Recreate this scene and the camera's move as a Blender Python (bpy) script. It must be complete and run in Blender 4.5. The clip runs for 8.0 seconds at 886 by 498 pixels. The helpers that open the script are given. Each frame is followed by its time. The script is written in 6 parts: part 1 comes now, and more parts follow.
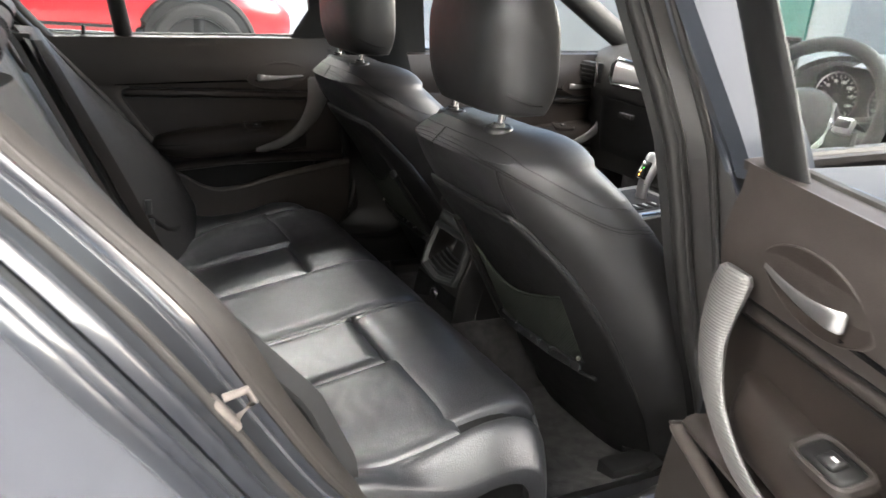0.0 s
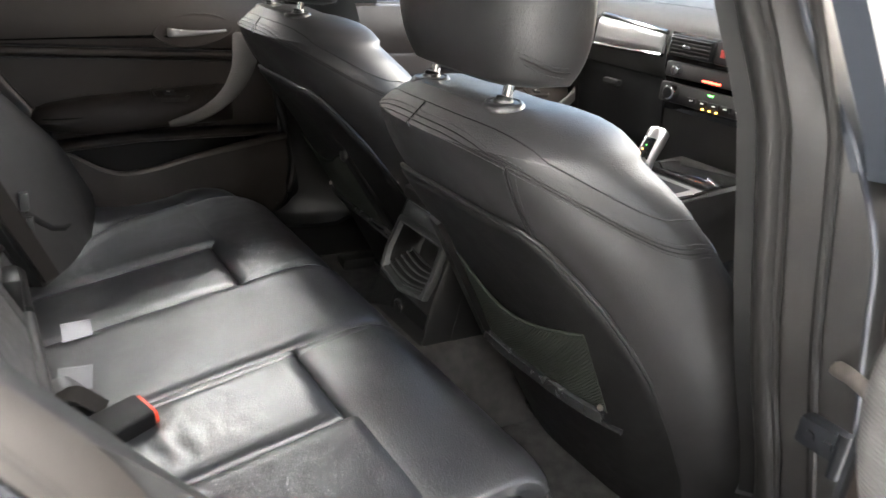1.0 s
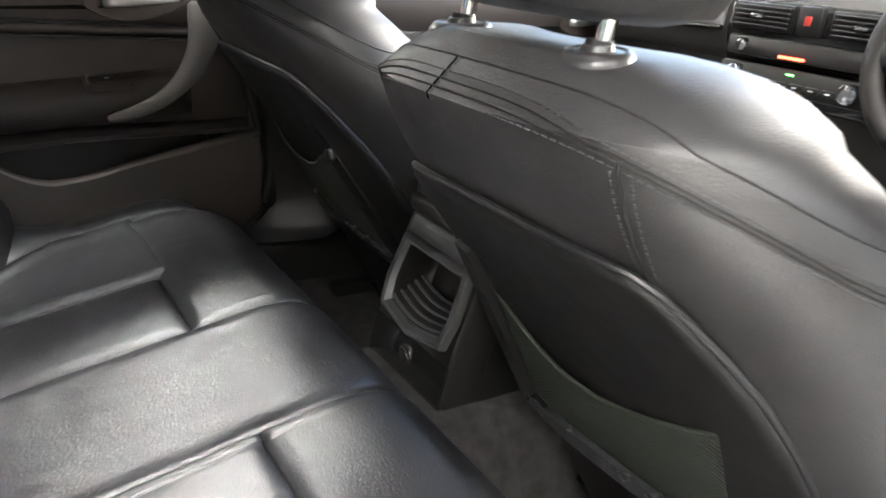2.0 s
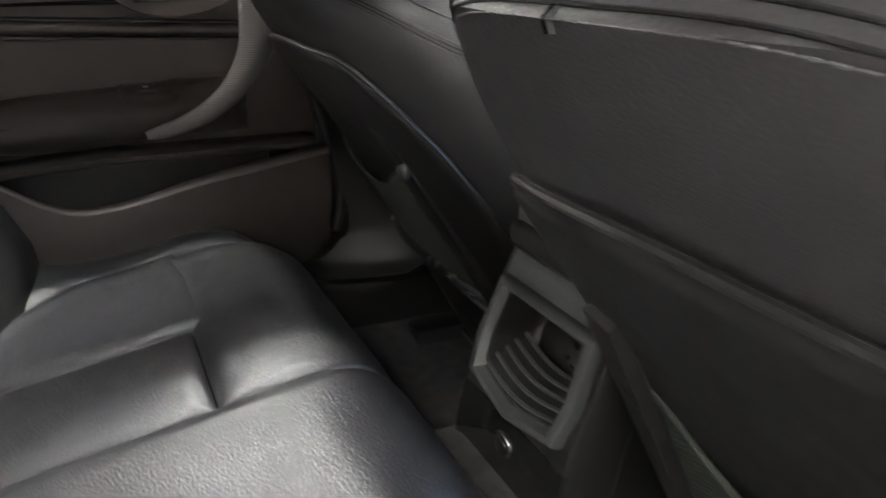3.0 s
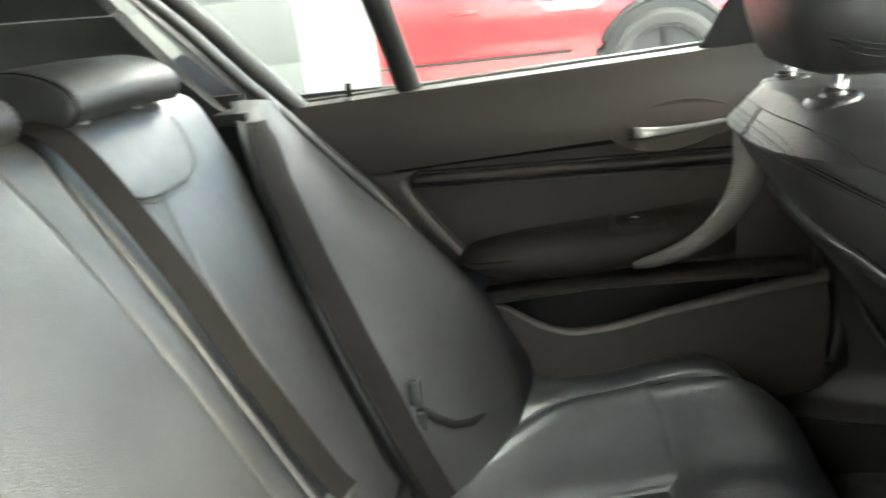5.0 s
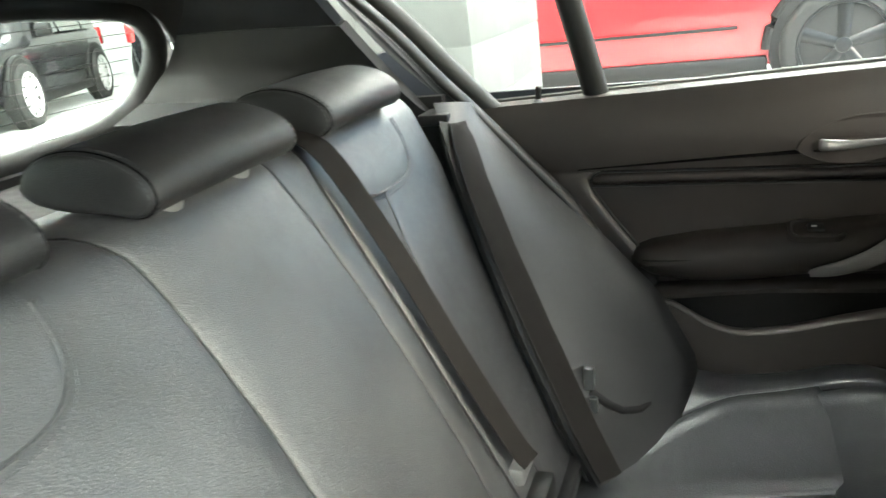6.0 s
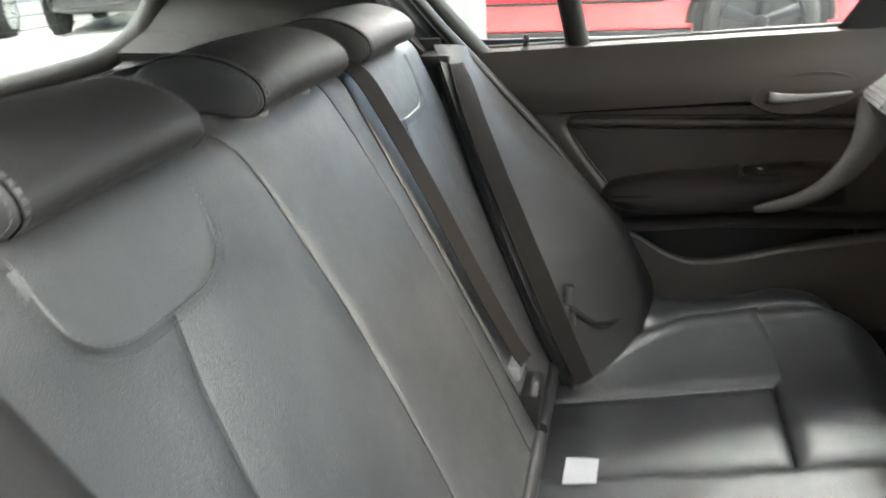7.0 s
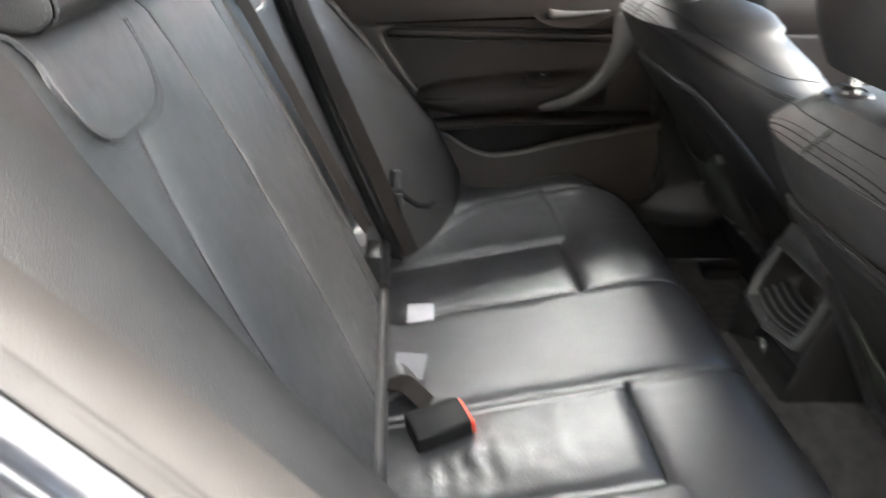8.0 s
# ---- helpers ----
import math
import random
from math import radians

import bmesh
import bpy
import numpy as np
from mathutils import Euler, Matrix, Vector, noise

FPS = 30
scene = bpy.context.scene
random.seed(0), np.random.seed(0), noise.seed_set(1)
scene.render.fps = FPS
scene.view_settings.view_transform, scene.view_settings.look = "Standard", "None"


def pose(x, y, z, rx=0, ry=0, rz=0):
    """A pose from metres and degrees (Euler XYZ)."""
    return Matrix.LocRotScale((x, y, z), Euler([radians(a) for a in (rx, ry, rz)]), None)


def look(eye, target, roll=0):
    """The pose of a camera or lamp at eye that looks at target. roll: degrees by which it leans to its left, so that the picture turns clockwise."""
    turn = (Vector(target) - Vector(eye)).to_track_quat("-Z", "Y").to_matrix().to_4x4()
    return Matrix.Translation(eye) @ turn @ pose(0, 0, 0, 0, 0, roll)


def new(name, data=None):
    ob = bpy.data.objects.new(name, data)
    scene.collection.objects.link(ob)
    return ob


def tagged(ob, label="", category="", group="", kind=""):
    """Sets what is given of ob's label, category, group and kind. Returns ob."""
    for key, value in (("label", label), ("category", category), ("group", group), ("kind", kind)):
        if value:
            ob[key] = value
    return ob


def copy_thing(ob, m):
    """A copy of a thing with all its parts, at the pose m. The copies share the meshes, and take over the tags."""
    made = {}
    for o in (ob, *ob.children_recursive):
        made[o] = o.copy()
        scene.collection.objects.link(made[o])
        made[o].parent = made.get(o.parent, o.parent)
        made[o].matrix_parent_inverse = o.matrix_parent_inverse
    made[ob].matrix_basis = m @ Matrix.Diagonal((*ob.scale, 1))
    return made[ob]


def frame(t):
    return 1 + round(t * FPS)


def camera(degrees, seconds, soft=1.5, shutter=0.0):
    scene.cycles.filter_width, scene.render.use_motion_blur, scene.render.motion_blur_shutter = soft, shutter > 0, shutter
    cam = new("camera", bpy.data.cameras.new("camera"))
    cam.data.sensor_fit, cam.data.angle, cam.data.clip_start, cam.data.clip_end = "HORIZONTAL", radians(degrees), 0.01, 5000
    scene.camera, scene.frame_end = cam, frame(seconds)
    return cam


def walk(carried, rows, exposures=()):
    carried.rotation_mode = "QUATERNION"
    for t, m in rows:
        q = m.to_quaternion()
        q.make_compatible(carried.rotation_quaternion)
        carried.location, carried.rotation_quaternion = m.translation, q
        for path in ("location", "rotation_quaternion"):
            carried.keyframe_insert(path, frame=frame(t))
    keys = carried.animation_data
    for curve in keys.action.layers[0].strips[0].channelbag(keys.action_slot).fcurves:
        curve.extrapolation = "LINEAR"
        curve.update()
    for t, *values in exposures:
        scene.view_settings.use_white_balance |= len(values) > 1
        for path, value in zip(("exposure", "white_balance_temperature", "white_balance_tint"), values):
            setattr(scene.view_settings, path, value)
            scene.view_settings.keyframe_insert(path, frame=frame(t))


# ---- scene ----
cam = camera(61.2, 8.0, shutter=0.5)
METRES, EYE, TILT, LEAN, TURN = 1.9, 1.14, -19.06, -4.97, 62.95
ROWS = [
    (0.0, 0.0, 0.0, 0.0, -0.0, 0.0, -0.0),
    (0.5, -0.0177, 0.0981, 0.0213, -2.46, -1.6, 0.36),
    (1.0, -0.026, 0.193, 0.04, -4.6, -2.91, 0.73),
    (1.2, -0.0289, 0.2291, 0.0458, -5.03, -3.32, 0.85),
    (2.3, -0.0277, 0.4403, 0.0496, -4.52, -2.14, 2.09),
    (2.5, -0.0253, 0.4724, 0.0505, -3.33, -1.74, 2.03),
    (3.0, -0.0227, 0.5417, 0.0589, 2.53, -0.8, 2.05),
    (3.5, -0.0323, 0.5726, 0.086, 10.04, 0.2, 1.79),
    (4.0, -0.035, 0.5876, 0.1194, 18.91, 0.93, 1.32),
    (4.5, -0.0364, 0.5746, 0.1443, 28.09, 0.81, 0.39),
    (5.0, -0.0357, 0.5466, 0.1595, 37.19, 0.04, -0.85),
    (5.2, -0.0371, 0.5335, 0.1615, 40.24, -0.3, -1.4),
    (6.3, -0.0286, 0.4542, 0.1786, 48.27, -3.44, -4.49),
    (6.5, -0.0292, 0.4355, 0.1734, 47.17, -4.11, -5.13),
    (7.0, -0.0329, 0.3805, 0.1439, 40.99, -5.04, -5.77),
    (7.5, -0.0322, 0.3229, 0.111, 32.88, -5.72, -5.65),
    (8.0, -0.0224, 0.2622, 0.0792, 23.48, -6.81, -4.97),
]
walk(cam, [(t, pose(1.47, 0, EYE, TILT, LEAN, TURN) @ pose(METRES * x, METRES * y, METRES * z, 90 + pitch, roll, yaw)) for t, x, y, z, yaw, pitch, roll in ROWS],
     [(0.0, 2.8, 6500, 11), (1.0, 3.3, 6450, 11), (2.5, 3.65, 6500, 11), (3.0, 3.65, 6500, 11), (3.5, 3.5, 6700, 10), (4.0, 3.6, 6650, 6), (4.5, 3.9, 6500, 2), (5.0, 4.0, 6500, -1), (5.3, 3.95, 6500, -1), (6.5, 3.65, 6400, 1), (7.0, 3.68, 6450, 5), (7.5, 3.7, 6450, 8), (8.0, 3.6, 6400, 10)])

# ---- world and light ----
world = bpy.data.worlds.new("world")
scene.world = world
world.use_nodes = True
wn, wl = world.node_tree.nodes, world.node_tree.links
sky = wn.new("ShaderNodeTexSky")
sky.sky_type, sky.sun_disc = "NISHITA", False
sky.sun_elevation, sky.sun_rotation = radians(20), radians(12)
wl.new(sky.outputs[0], wn["Background"].inputs[0])
wn["Background"].inputs[1].default_value = 0.11
sun = new("sun", bpy.data.lights.new("sun", "SUN"))
sun.data.energy, sun.data.angle, sun.data.color = 2.0, radians(60), (1.0, 0.92, 0.83)
sun.matrix_world = look((3, 14, 5.4), (0, 0, 0))


# ---- materials ----
def mat(name, color, rough=0.5, metal=0.0, vary=0.12, scale=6.0, grain=0.0, grain_scale=400.0, coat=0.0, sheen=0.0, cells=False, rough_vary=0.08, dirt=None, spec=0.5, crease=0.0):
    m = bpy.data.materials.new(name)
    m.use_nodes = True
    n, l = m.node_tree.nodes, m.node_tree.links
    b = n["Principled BSDF"]
    b.inputs["Metallic"].default_value = metal
    b.inputs["Specular IOR Level"].default_value = spec
    b.inputs["Coat Weight"].default_value = coat
    b.inputs["Coat Roughness"].default_value = 0.04
    b.inputs["Sheen Weight"].default_value = sheen
    tc = n.new("ShaderNodeTexCoord")
    big = n.new("ShaderNodeTexNoise")
    big.inputs["Scale"].default_value, big.inputs["Detail"].default_value = scale, 5
    l.new(tc.outputs["Object"], big.inputs["Vector"])
    ramp = n.new("ShaderNodeValToRGB")
    c = color
    lo = [v * (1 - vary) for v in c]
    hi = [min(1, v * (1 + vary)) for v in (dirt or c)]
    ramp.color_ramp.elements[0].position, ramp.color_ramp.elements[1].position = 0.3, 0.72
    ramp.color_ramp.elements[0].color, ramp.color_ramp.elements[1].color = (*lo, 1), (*hi, 1)
    l.new(big.outputs["Fac"], ramp.inputs[0])
    l.new(ramp.outputs[0], b.inputs["Base Color"])
    mr = n.new("ShaderNodeMapRange")
    mr.inputs["To Min"].default_value, mr.inputs["To Max"].default_value = max(0.02, rough - rough_vary), min(1, rough + rough_vary)
    mid = n.new("ShaderNodeTexNoise")
    mid.inputs["Scale"].default_value, mid.inputs["Detail"].default_value = scale * 7, 4
    l.new(tc.outputs["Object"], mid.inputs["Vector"])
    l.new(mid.outputs["Fac"], mr.inputs[0])
    l.new(mr.outputs[0], b.inputs["Roughness"])
    if grain:
        if cells:
            g = n.new("ShaderNodeTexVoronoi")
            g.feature = "DISTANCE_TO_EDGE"
            g.inputs["Scale"].default_value = grain_scale
            out = g.outputs["Distance"]
        else:
            g = n.new("ShaderNodeTexNoise")
            g.inputs["Scale"].default_value, g.inputs["Detail"].default_value = grain_scale, 3
            out = g.outputs["Fac"]
        l.new(tc.outputs["Object"], g.inputs["Vector"])
        bump = n.new("ShaderNodeBump")
        bump.inputs["Strength"].default_value, bump.inputs["Distance"].default_value = grain, 0.001
        l.new(out, bump.inputs["Height"])
        l.new(bump.outputs[0], b.inputs["Normal"])
        if crease:
            w = n.new("ShaderNodeTexNoise")
            w.inputs["Scale"].default_value, w.inputs["Detail"].default_value, w.inputs["Distortion"].default_value = 38, 4, 1.2
            l.new(tc.outputs["Object"], w.inputs["Vector"])
            b2 = n.new("ShaderNodeBump")
            b2.inputs["Strength"].default_value, b2.inputs["Distance"].default_value = crease, 0.004
            l.new(w.outputs["Fac"], b2.inputs["Height"])
            l.new(b2.outputs[0], bump.inputs["Normal"])
    return m


def glow(name, color, strength):
    m = bpy.data.materials.new(name)
    m.use_nodes = True
    b = m.node_tree.nodes["Principled BSDF"]
    b.inputs["Base Color"].default_value = (*color, 1)
    b.inputs["Emission Color"].default_value, b.inputs["Emission Strength"].default_value = (*color, 1), strength
    return m


def glass(name, tint=(1, 1, 1), gloss=0.5):
    m = bpy.data.materials.new(name)
    m.use_nodes = True
    n, l = m.node_tree.nodes, m.node_tree.links
    t, g, mix, f = n.new("ShaderNodeBsdfTransparent"), n.new("ShaderNodeBsdfGlossy"), n.new("ShaderNodeMixShader"), None
    t.inputs[0].default_value = (*tint, 1)
    g.inputs["Roughness"].default_value = 0.01
    k = n.new("ShaderNodeMath")
    k.operation = "MULTIPLY"
    k.inputs[1].default_value = gloss
    k.inputs[0].default_value = 0.08
    l.new(k.outputs[0], mix.inputs[0])
    l.new(t.outputs[0], mix.inputs[1])
    l.new(g.outputs[0], mix.inputs[2])
    l.new(mix.outputs[0], n["Material Output"].inputs[0])
    return m


LEATHER = mat("black_leather", (0.044, 0.044, 0.0450), 0.40, rough_vary=0.15, vary=0.35, scale=7, grain=0.6, grain_scale=430, cells=True, spec=0.95, crease=0.12)
# matt hide, coloured darker than the backrests to dim what it covers
LEATHER_MATT_DIM = mat("dimmed_matt_leather", (0.0195, 0.0191, 0.0193), 0.5, vary=0.22, scale=5, grain=0.35, grain_scale=420, cells=True, spec=0.5, crease=0.1)
SEAT_HIDE = mat("front_seat_leather", (0.0160, 0.0155, 0.0159), 0.46, vary=0.28, scale=5, grain=0.35, grain_scale=330, cells=True, spec=0.7, crease=0.02)
LEATHER_SOFT = mat("worn_black_leather", (0.0281, 0.0287, 0.0315), 0.32, vary=0.25, scale=9, grain=0.7, grain_scale=380, spec=1.0)
THREAD = mat("black_thread", (0.045, 0.045, 0.047), 0.7)
PANEL_EDGE = mat("satin_black_edge", (0.0100, 0.0098, 0.0100), 0.4, vary=0.1, grain=0.15, grain_scale=700, spec=0.6)
GUIDE = mat("satin_black_guide", (0.022, 0.0215, 0.022), 0.34, vary=0.12, grain=0.1, grain_scale=700, spec=0.6)
GLOSS_STRIP = mat("grey_gloss_strip", (0.03, 0.031, 0.032), 0.25, vary=0.08, spec=0.7)
# near-black without gloss: draws the shade in gaps, seams and creases
GAP_SHADE = mat("gap_shade", (0.003, 0.003, 0.003), 0.9, vary=0.1, spec=0.05)
SHELL = mat("black_shell_plastic", (0.0081, 0.0079, 0.0079), 0.5, vary=0.1, grain=0.25, grain_scale=700, spec=0.32)
DOOR_TOP = mat("soft_door_plastic", (0.0275, 0.0222, 0.0197), 0.52, vary=0.08, grain=0.3, grain_scale=600, spec=0.4)
DOOR_MID = mat("dark_door_vinyl", (0.0200, 0.0152, 0.0128), 0.5, vary=0.2, grain=0.35, grain_scale=420, cells=True, spec=0.35)
# paler copy of the door plastic: light lying on the pocket rim
DOOR_RIM_LIT = mat("lit_rim_plastic", (0.050, 0.042, 0.037), 0.42, vary=0.08, grain=0.15, grain_scale=600)
DOOR_LOW = mat("hard_door_plastic", (0.0170, 0.0138, 0.0118), 0.6, vary=0.15, grain=0.3, grain_scale=600, spec=0.3)
TRIM_GREY = mat("pillar_plastic", (0.0175, 0.0165, 0.0158), 0.6, vary=0.08, grain=0.3, grain_scale=600, spec=0.35)
CONSOLE_GREY = mat("grained_grey_plastic", (0.038, 0.040, 0.040), 0.36, vary=0.12, grain=0.6, grain_scale=500)
SATIN_RIBBED = mat("ribbed_satin_grey", (0.1313, 0.1275, 0.1237), 0.42, metal=0.3, vary=0.06, grain=0.08, grain_scale=900)
rn, rl_ = SATIN_RIBBED.node_tree.nodes, SATIN_RIBBED.node_tree.links
rw_ = rn.new("ShaderNodeTexWave")
rw_.bands_direction, rw_.inputs["Scale"].default_value = "Z", 90
rb_ = rn.new("ShaderNodeBump")
rb_.inputs["Strength"].default_value, rb_.inputs["Distance"].default_value = 0.35, 0.0008
rl_.new(rn["Texture Coordinate"].outputs["Object"], rw_.inputs["Vector"])
rl_.new(rw_.outputs["Fac"], rb_.inputs["Height"])
rl_.new(rb_.outputs[0], rn["Principled BSDF"].inputs["Normal"])
RECESS = mat("smooth_recess_plastic", (0.008, 0.0073, 0.0068), 0.3, vary=0.1)
LEVER = mat("satin_metal_lever", (0.34, 0.335, 0.33), 0.3, metal=0.9, vary=0.06)
SILVER = mat("brushed_silver", (0.42, 0.415, 0.41), 0.36, metal=0.85, vary=0.04)
CHROME = mat("chrome", (0.75, 0.75, 0.76), 0.12, metal=1.0, vary=0.05)
CARPET = mat("charcoal_carpet", (0.036, 0.0345, 0.034), 0.95, vary=0.45, scale=40, grain=1.0, grain_scale=900, sheen=0.05, spec=0.1)
DASH = mat("grained_dash_plastic", (0.0325, 0.0306, 0.0290), 0.6, vary=0.08, grain=0.5, grain_scale=500, spec=0.35)
# warm tone also carries the beige light on the open side's seal
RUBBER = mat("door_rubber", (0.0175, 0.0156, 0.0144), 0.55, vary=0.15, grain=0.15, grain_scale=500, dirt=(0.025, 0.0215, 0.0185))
PAINT = mat("blue_grey_metallic_paint", (0.0525, 0.0575, 0.0725), 0.34, metal=0.45, vary=0.05, coat=0.8, grain=0.02, grain_scale=1500)
# darker copy of the rubber for seals that catch less light
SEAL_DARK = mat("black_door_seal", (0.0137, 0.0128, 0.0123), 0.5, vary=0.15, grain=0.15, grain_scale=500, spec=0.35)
# flat blue-grey carries the hall's reflection; hardly any gloss is left
PILLAR_REFLECT = mat("pillar_reflection_paint", (0.046, 0.052, 0.063), 0.3, vary=0.05, rough_vary=0.02, coat=0.03, spec=0.12)
PILLAR_FACE = mat("dark_pillar_paint", (0.0250, 0.0240, 0.0244), 0.42, vary=0.18, scale=12, coat=0.12, dirt=(0.03, 0.028, 0.0265))
# body paint copied dimmer, against the strong light on the door opening
PAINT_JAMB_DIM = mat("dimmed_jamb_paint", (0.0325, 0.0363, 0.0462), 0.32, metal=0.35, vary=0.12, scale=14, coat=0.7, dirt=(0.036, 0.038, 0.043))
# near-black copy of the body paint: shade of channels and shut gaps
PAINT_DARK_SHADE = mat("dark_shade_paint", (0.0125, 0.0137, 0.0169), 0.4, metal=0.2, vary=0.1, coat=0.2)
GLOSS_BLACK = mat("gloss_black", (0.012, 0.012, 0.012), 0.08, vary=0.05, coat=1.0)
WEB = mat("belt_webbing", (0.0115, 0.0098, 0.0088), 0.8, vary=0.12, grain=0.5, grain_scale=700, spec=0.15)
WEB_BLACK = mat("black_buckle_plastic", (0.006, 0.006, 0.0065), 0.55, vary=0.1, grain=0.2, grain_scale=700, spec=0.2)
MESH_NET = mat("pocket_net", (0.022, 0.025, 0.021), 0.8, vary=0.15, spec=0.1)
HEADLINER = mat("dark_headliner_cloth", (0.0175, 0.0178, 0.0200), 0.95, vary=0.1, grain=0.6, grain_scale=900)
RED_BTN = mat("red_button", (0.75, 0.07, 0.03), 0.4, vary=0.05)
TAG = mat("pale_tag", (0.24, 0.24, 0.26), 0.6, vary=0.05)
TAG_HEM = mat("grey_tag_hem", (0.16, 0.16, 0.17), 0.7, vary=0.05)
WHITE_INK = mat("white_print", (0.75, 0.75, 0.74), 0.5, vary=0.02)
BROWN_METAL = mat("greased_hinge_metal", (0.24, 0.21, 0.19), 0.45, metal=0.6, vary=0.35, scale=40)
GLASS = glass("window_glass", (0.97, 0.985, 0.98), 0.04)
GLASS_DARK = glass("rear_glass", (0.85, 0.89, 0.88), 0.4)
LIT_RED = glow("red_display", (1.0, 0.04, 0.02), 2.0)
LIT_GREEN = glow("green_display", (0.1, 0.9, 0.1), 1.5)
LIT_AMBER = glow("amber_display", (1.0, 0.35, 0.05), 2.0)


# ---- builders ----
def V(*a):
    return Vector(a)


def thing(name, at, label, category, group="", kind=""):
    ob = new(name)
    ob.empty_display_size = 0.05
    ob.location = at
    return tagged(ob, label, category, group, kind)


def part(name, bm, material, parent=None, label="", sharp=0.7, smooth=True):
    bmesh.ops.recalc_face_normals(bm, faces=bm.faces)
    for fc in bm.faces:
        fc.smooth = smooth
    if smooth:
        for e in bm.edges:
            if len(e.link_faces) == 2 and e.calc_face_angle(0) > sharp:
                e.smooth = False
    lo = [min(v.co[k] for v in bm.verts) for k in range(3)]
    hi = [max(v.co[k] for v in bm.verts) for k in range(3)]
    mid = Vector([(a + b) / 2 for a, b in zip(lo, hi)])
    bmesh.ops.translate(bm, verts=bm.verts, vec=-mid)
    me = bpy.data.meshes.new(name)
    bm.to_mesh(me)
    bm.free()
    me.materials.append(material)
    ob = new(name, me)
    if parent is not None:
        root = Vector((0, 0, 0))
        p = parent
        while p is not None:
            root += p.location
            p = p.parent
        ob.parent = parent
        ob.location = mid - root
    else:
        ob.location = mid
    if label:
        ob["label"] = label
    return ob


def lerp(a, b, t):
    return a + (b - a) * t


def smooth01(t):
    t = min(1, max(0, t))
    return t * t * (3 - 2 * t)


def poly(points, t, closed=False):
    """Point at fraction t along a smooth curve through points."""
    n = len(points) - 1
    f = min(max(t, 0), 1) * n
    i = min(int(f), n - 1)
    f -= i
    p = [Vector(points[min(max(k, 0), n)]) for k in (i - 1, i, i + 1, i + 2)]
    return 0.5 * (2 * p[1] + (p[2] - p[0]) * f + (2 * p[0] - 5 * p[1] + 4 * p[2] - p[3]) * f ** 2 + (3 * p[1] - p[0] - 3 * p[2] + p[3]) * f ** 3)


def dense(points, n):
    return [poly(points, i / n) for i in range(n + 1)]


def slab(P, nu, nv, th, puff=0.0, edge=0.02, bm=None, wrinkle=0.0, ws=14.0, crowd=1.0, relief=None):
    """A sheet P(u, v) with thickness th behind it; puff raises it away from its border like a
    stuffed panel; crowd draws the rows towards the border; relief(q) adds folds."""
    bm = bm or bmesh.new()

    def at(f):
        return f if crowd == 1.0 else (0.5 * (2 * f) ** crowd if f < 0.5 else 1 - 0.5 * (2 - 2 * f) ** crowd)
    pts = [[Vector(P(at(i / nu), at(j / nv))) for j in range(nv + 1)] for i in range(nu + 1)]
    front, rear = [], []
    for i in range(nu + 1):
        fr, rr = [], []
        for j in range(nv + 1):
            a, b = pts[min(i + 1, nu)][j] - pts[max(i - 1, 0)][j], pts[i][min(j + 1, nv)] - pts[i][max(j - 1, 0)]
            nrm = a.cross(b)
            nrm = nrm.normalized() if nrm.length > 1e-12 else Vector((0, 0, 1))
            q = pts[i][j]
            h = 0.0
            if puff:
                d = min((q - pts[0][j]).length, (q - pts[nu][j]).length, (q - pts[i][0]).length, (q - pts[i][nv]).length)
                k = min(1, d / edge)
                h = puff * (1 - (1 - k) ** 2)
                if crowd != 1.0:
                    h = 0.7 * h + 0.3 * puff * (1 - (1 - min(1, d / (0.2 * edge))) ** 2)
                if relief:
                    h += k * relief(q)
                if wrinkle:
                    h += k * wrinkle * (noise.noise(q * ws) + 0.6 * noise.noise(q * ws * 2.7))
            fr.append(bm.verts.new(q + nrm * h))
            rr.append(bm.verts.new(q - nrm * th))
        front.append(fr)
        rear.append(rr)
    for i in range(nu):
        for j in range(nv):
            bm.faces.new((front[i][j], front[i + 1][j], front[i + 1][j + 1], front[i][j + 1]))
            bm.faces.new((rear[i][j], rear[i][j + 1], rear[i + 1][j + 1], rear[i + 1][j]))
    for i in range(nu):
        for j in (0, nv):
            bm.faces.new((front[i][j], rear[i][j], rear[i + 1][j], front[i + 1][j]))
    for j in range(nv):
        for i in (0, nu):
            bm.faces.new((front[i][j], front[i][j + 1], rear[i][j + 1], rear[i][j]))
    return bm


def loft(rings, cap=True, bm=None):
    bm = bm or bmesh.new()
    vs = [[bm.verts.new(p) for p in r] for r in rings]
    n = len(vs[0])
    for a, b in zip(vs, vs[1:]):
        for k in range(n):
            bm.faces.new((a[k], a[(k + 1) % n], b[(k + 1) % n], b[k]))
    if cap:
        bm.faces.new(vs[0])
        bm.faces.new(list(reversed(vs[-1])))
    return bm


def tube(points, r, n=10, bm=None, flat=1.0, side=None):
    """A round (or flattened) rod along points; r: a radius or a function of 0..1. side: the direction of its wide axis."""
    rings = []
    m = len(points)
    pts = [Vector(p) for p in points]
    for i, p in enumerate(pts):
        d = (pts[min(i + 1, m - 1)] - pts[max(i - 1, 0)]).normalized()
        ref = Vector(side) if side else (Vector((0, 0, 1)) if abs(d.z) < 0.9 else Vector((0, 1, 0)))
        x = ref - d * ref.dot(d)
        x.normalize()
        y = d.cross(x)
        rad = r(i / (m - 1)) if callable(r) else r
        rings.append([p + x * math.cos(2 * math.pi * k / n) * rad + y * math.sin(2 * math.pi * k / n) * rad * flat for k in range(n)])
    return loft(rings, True, bm)


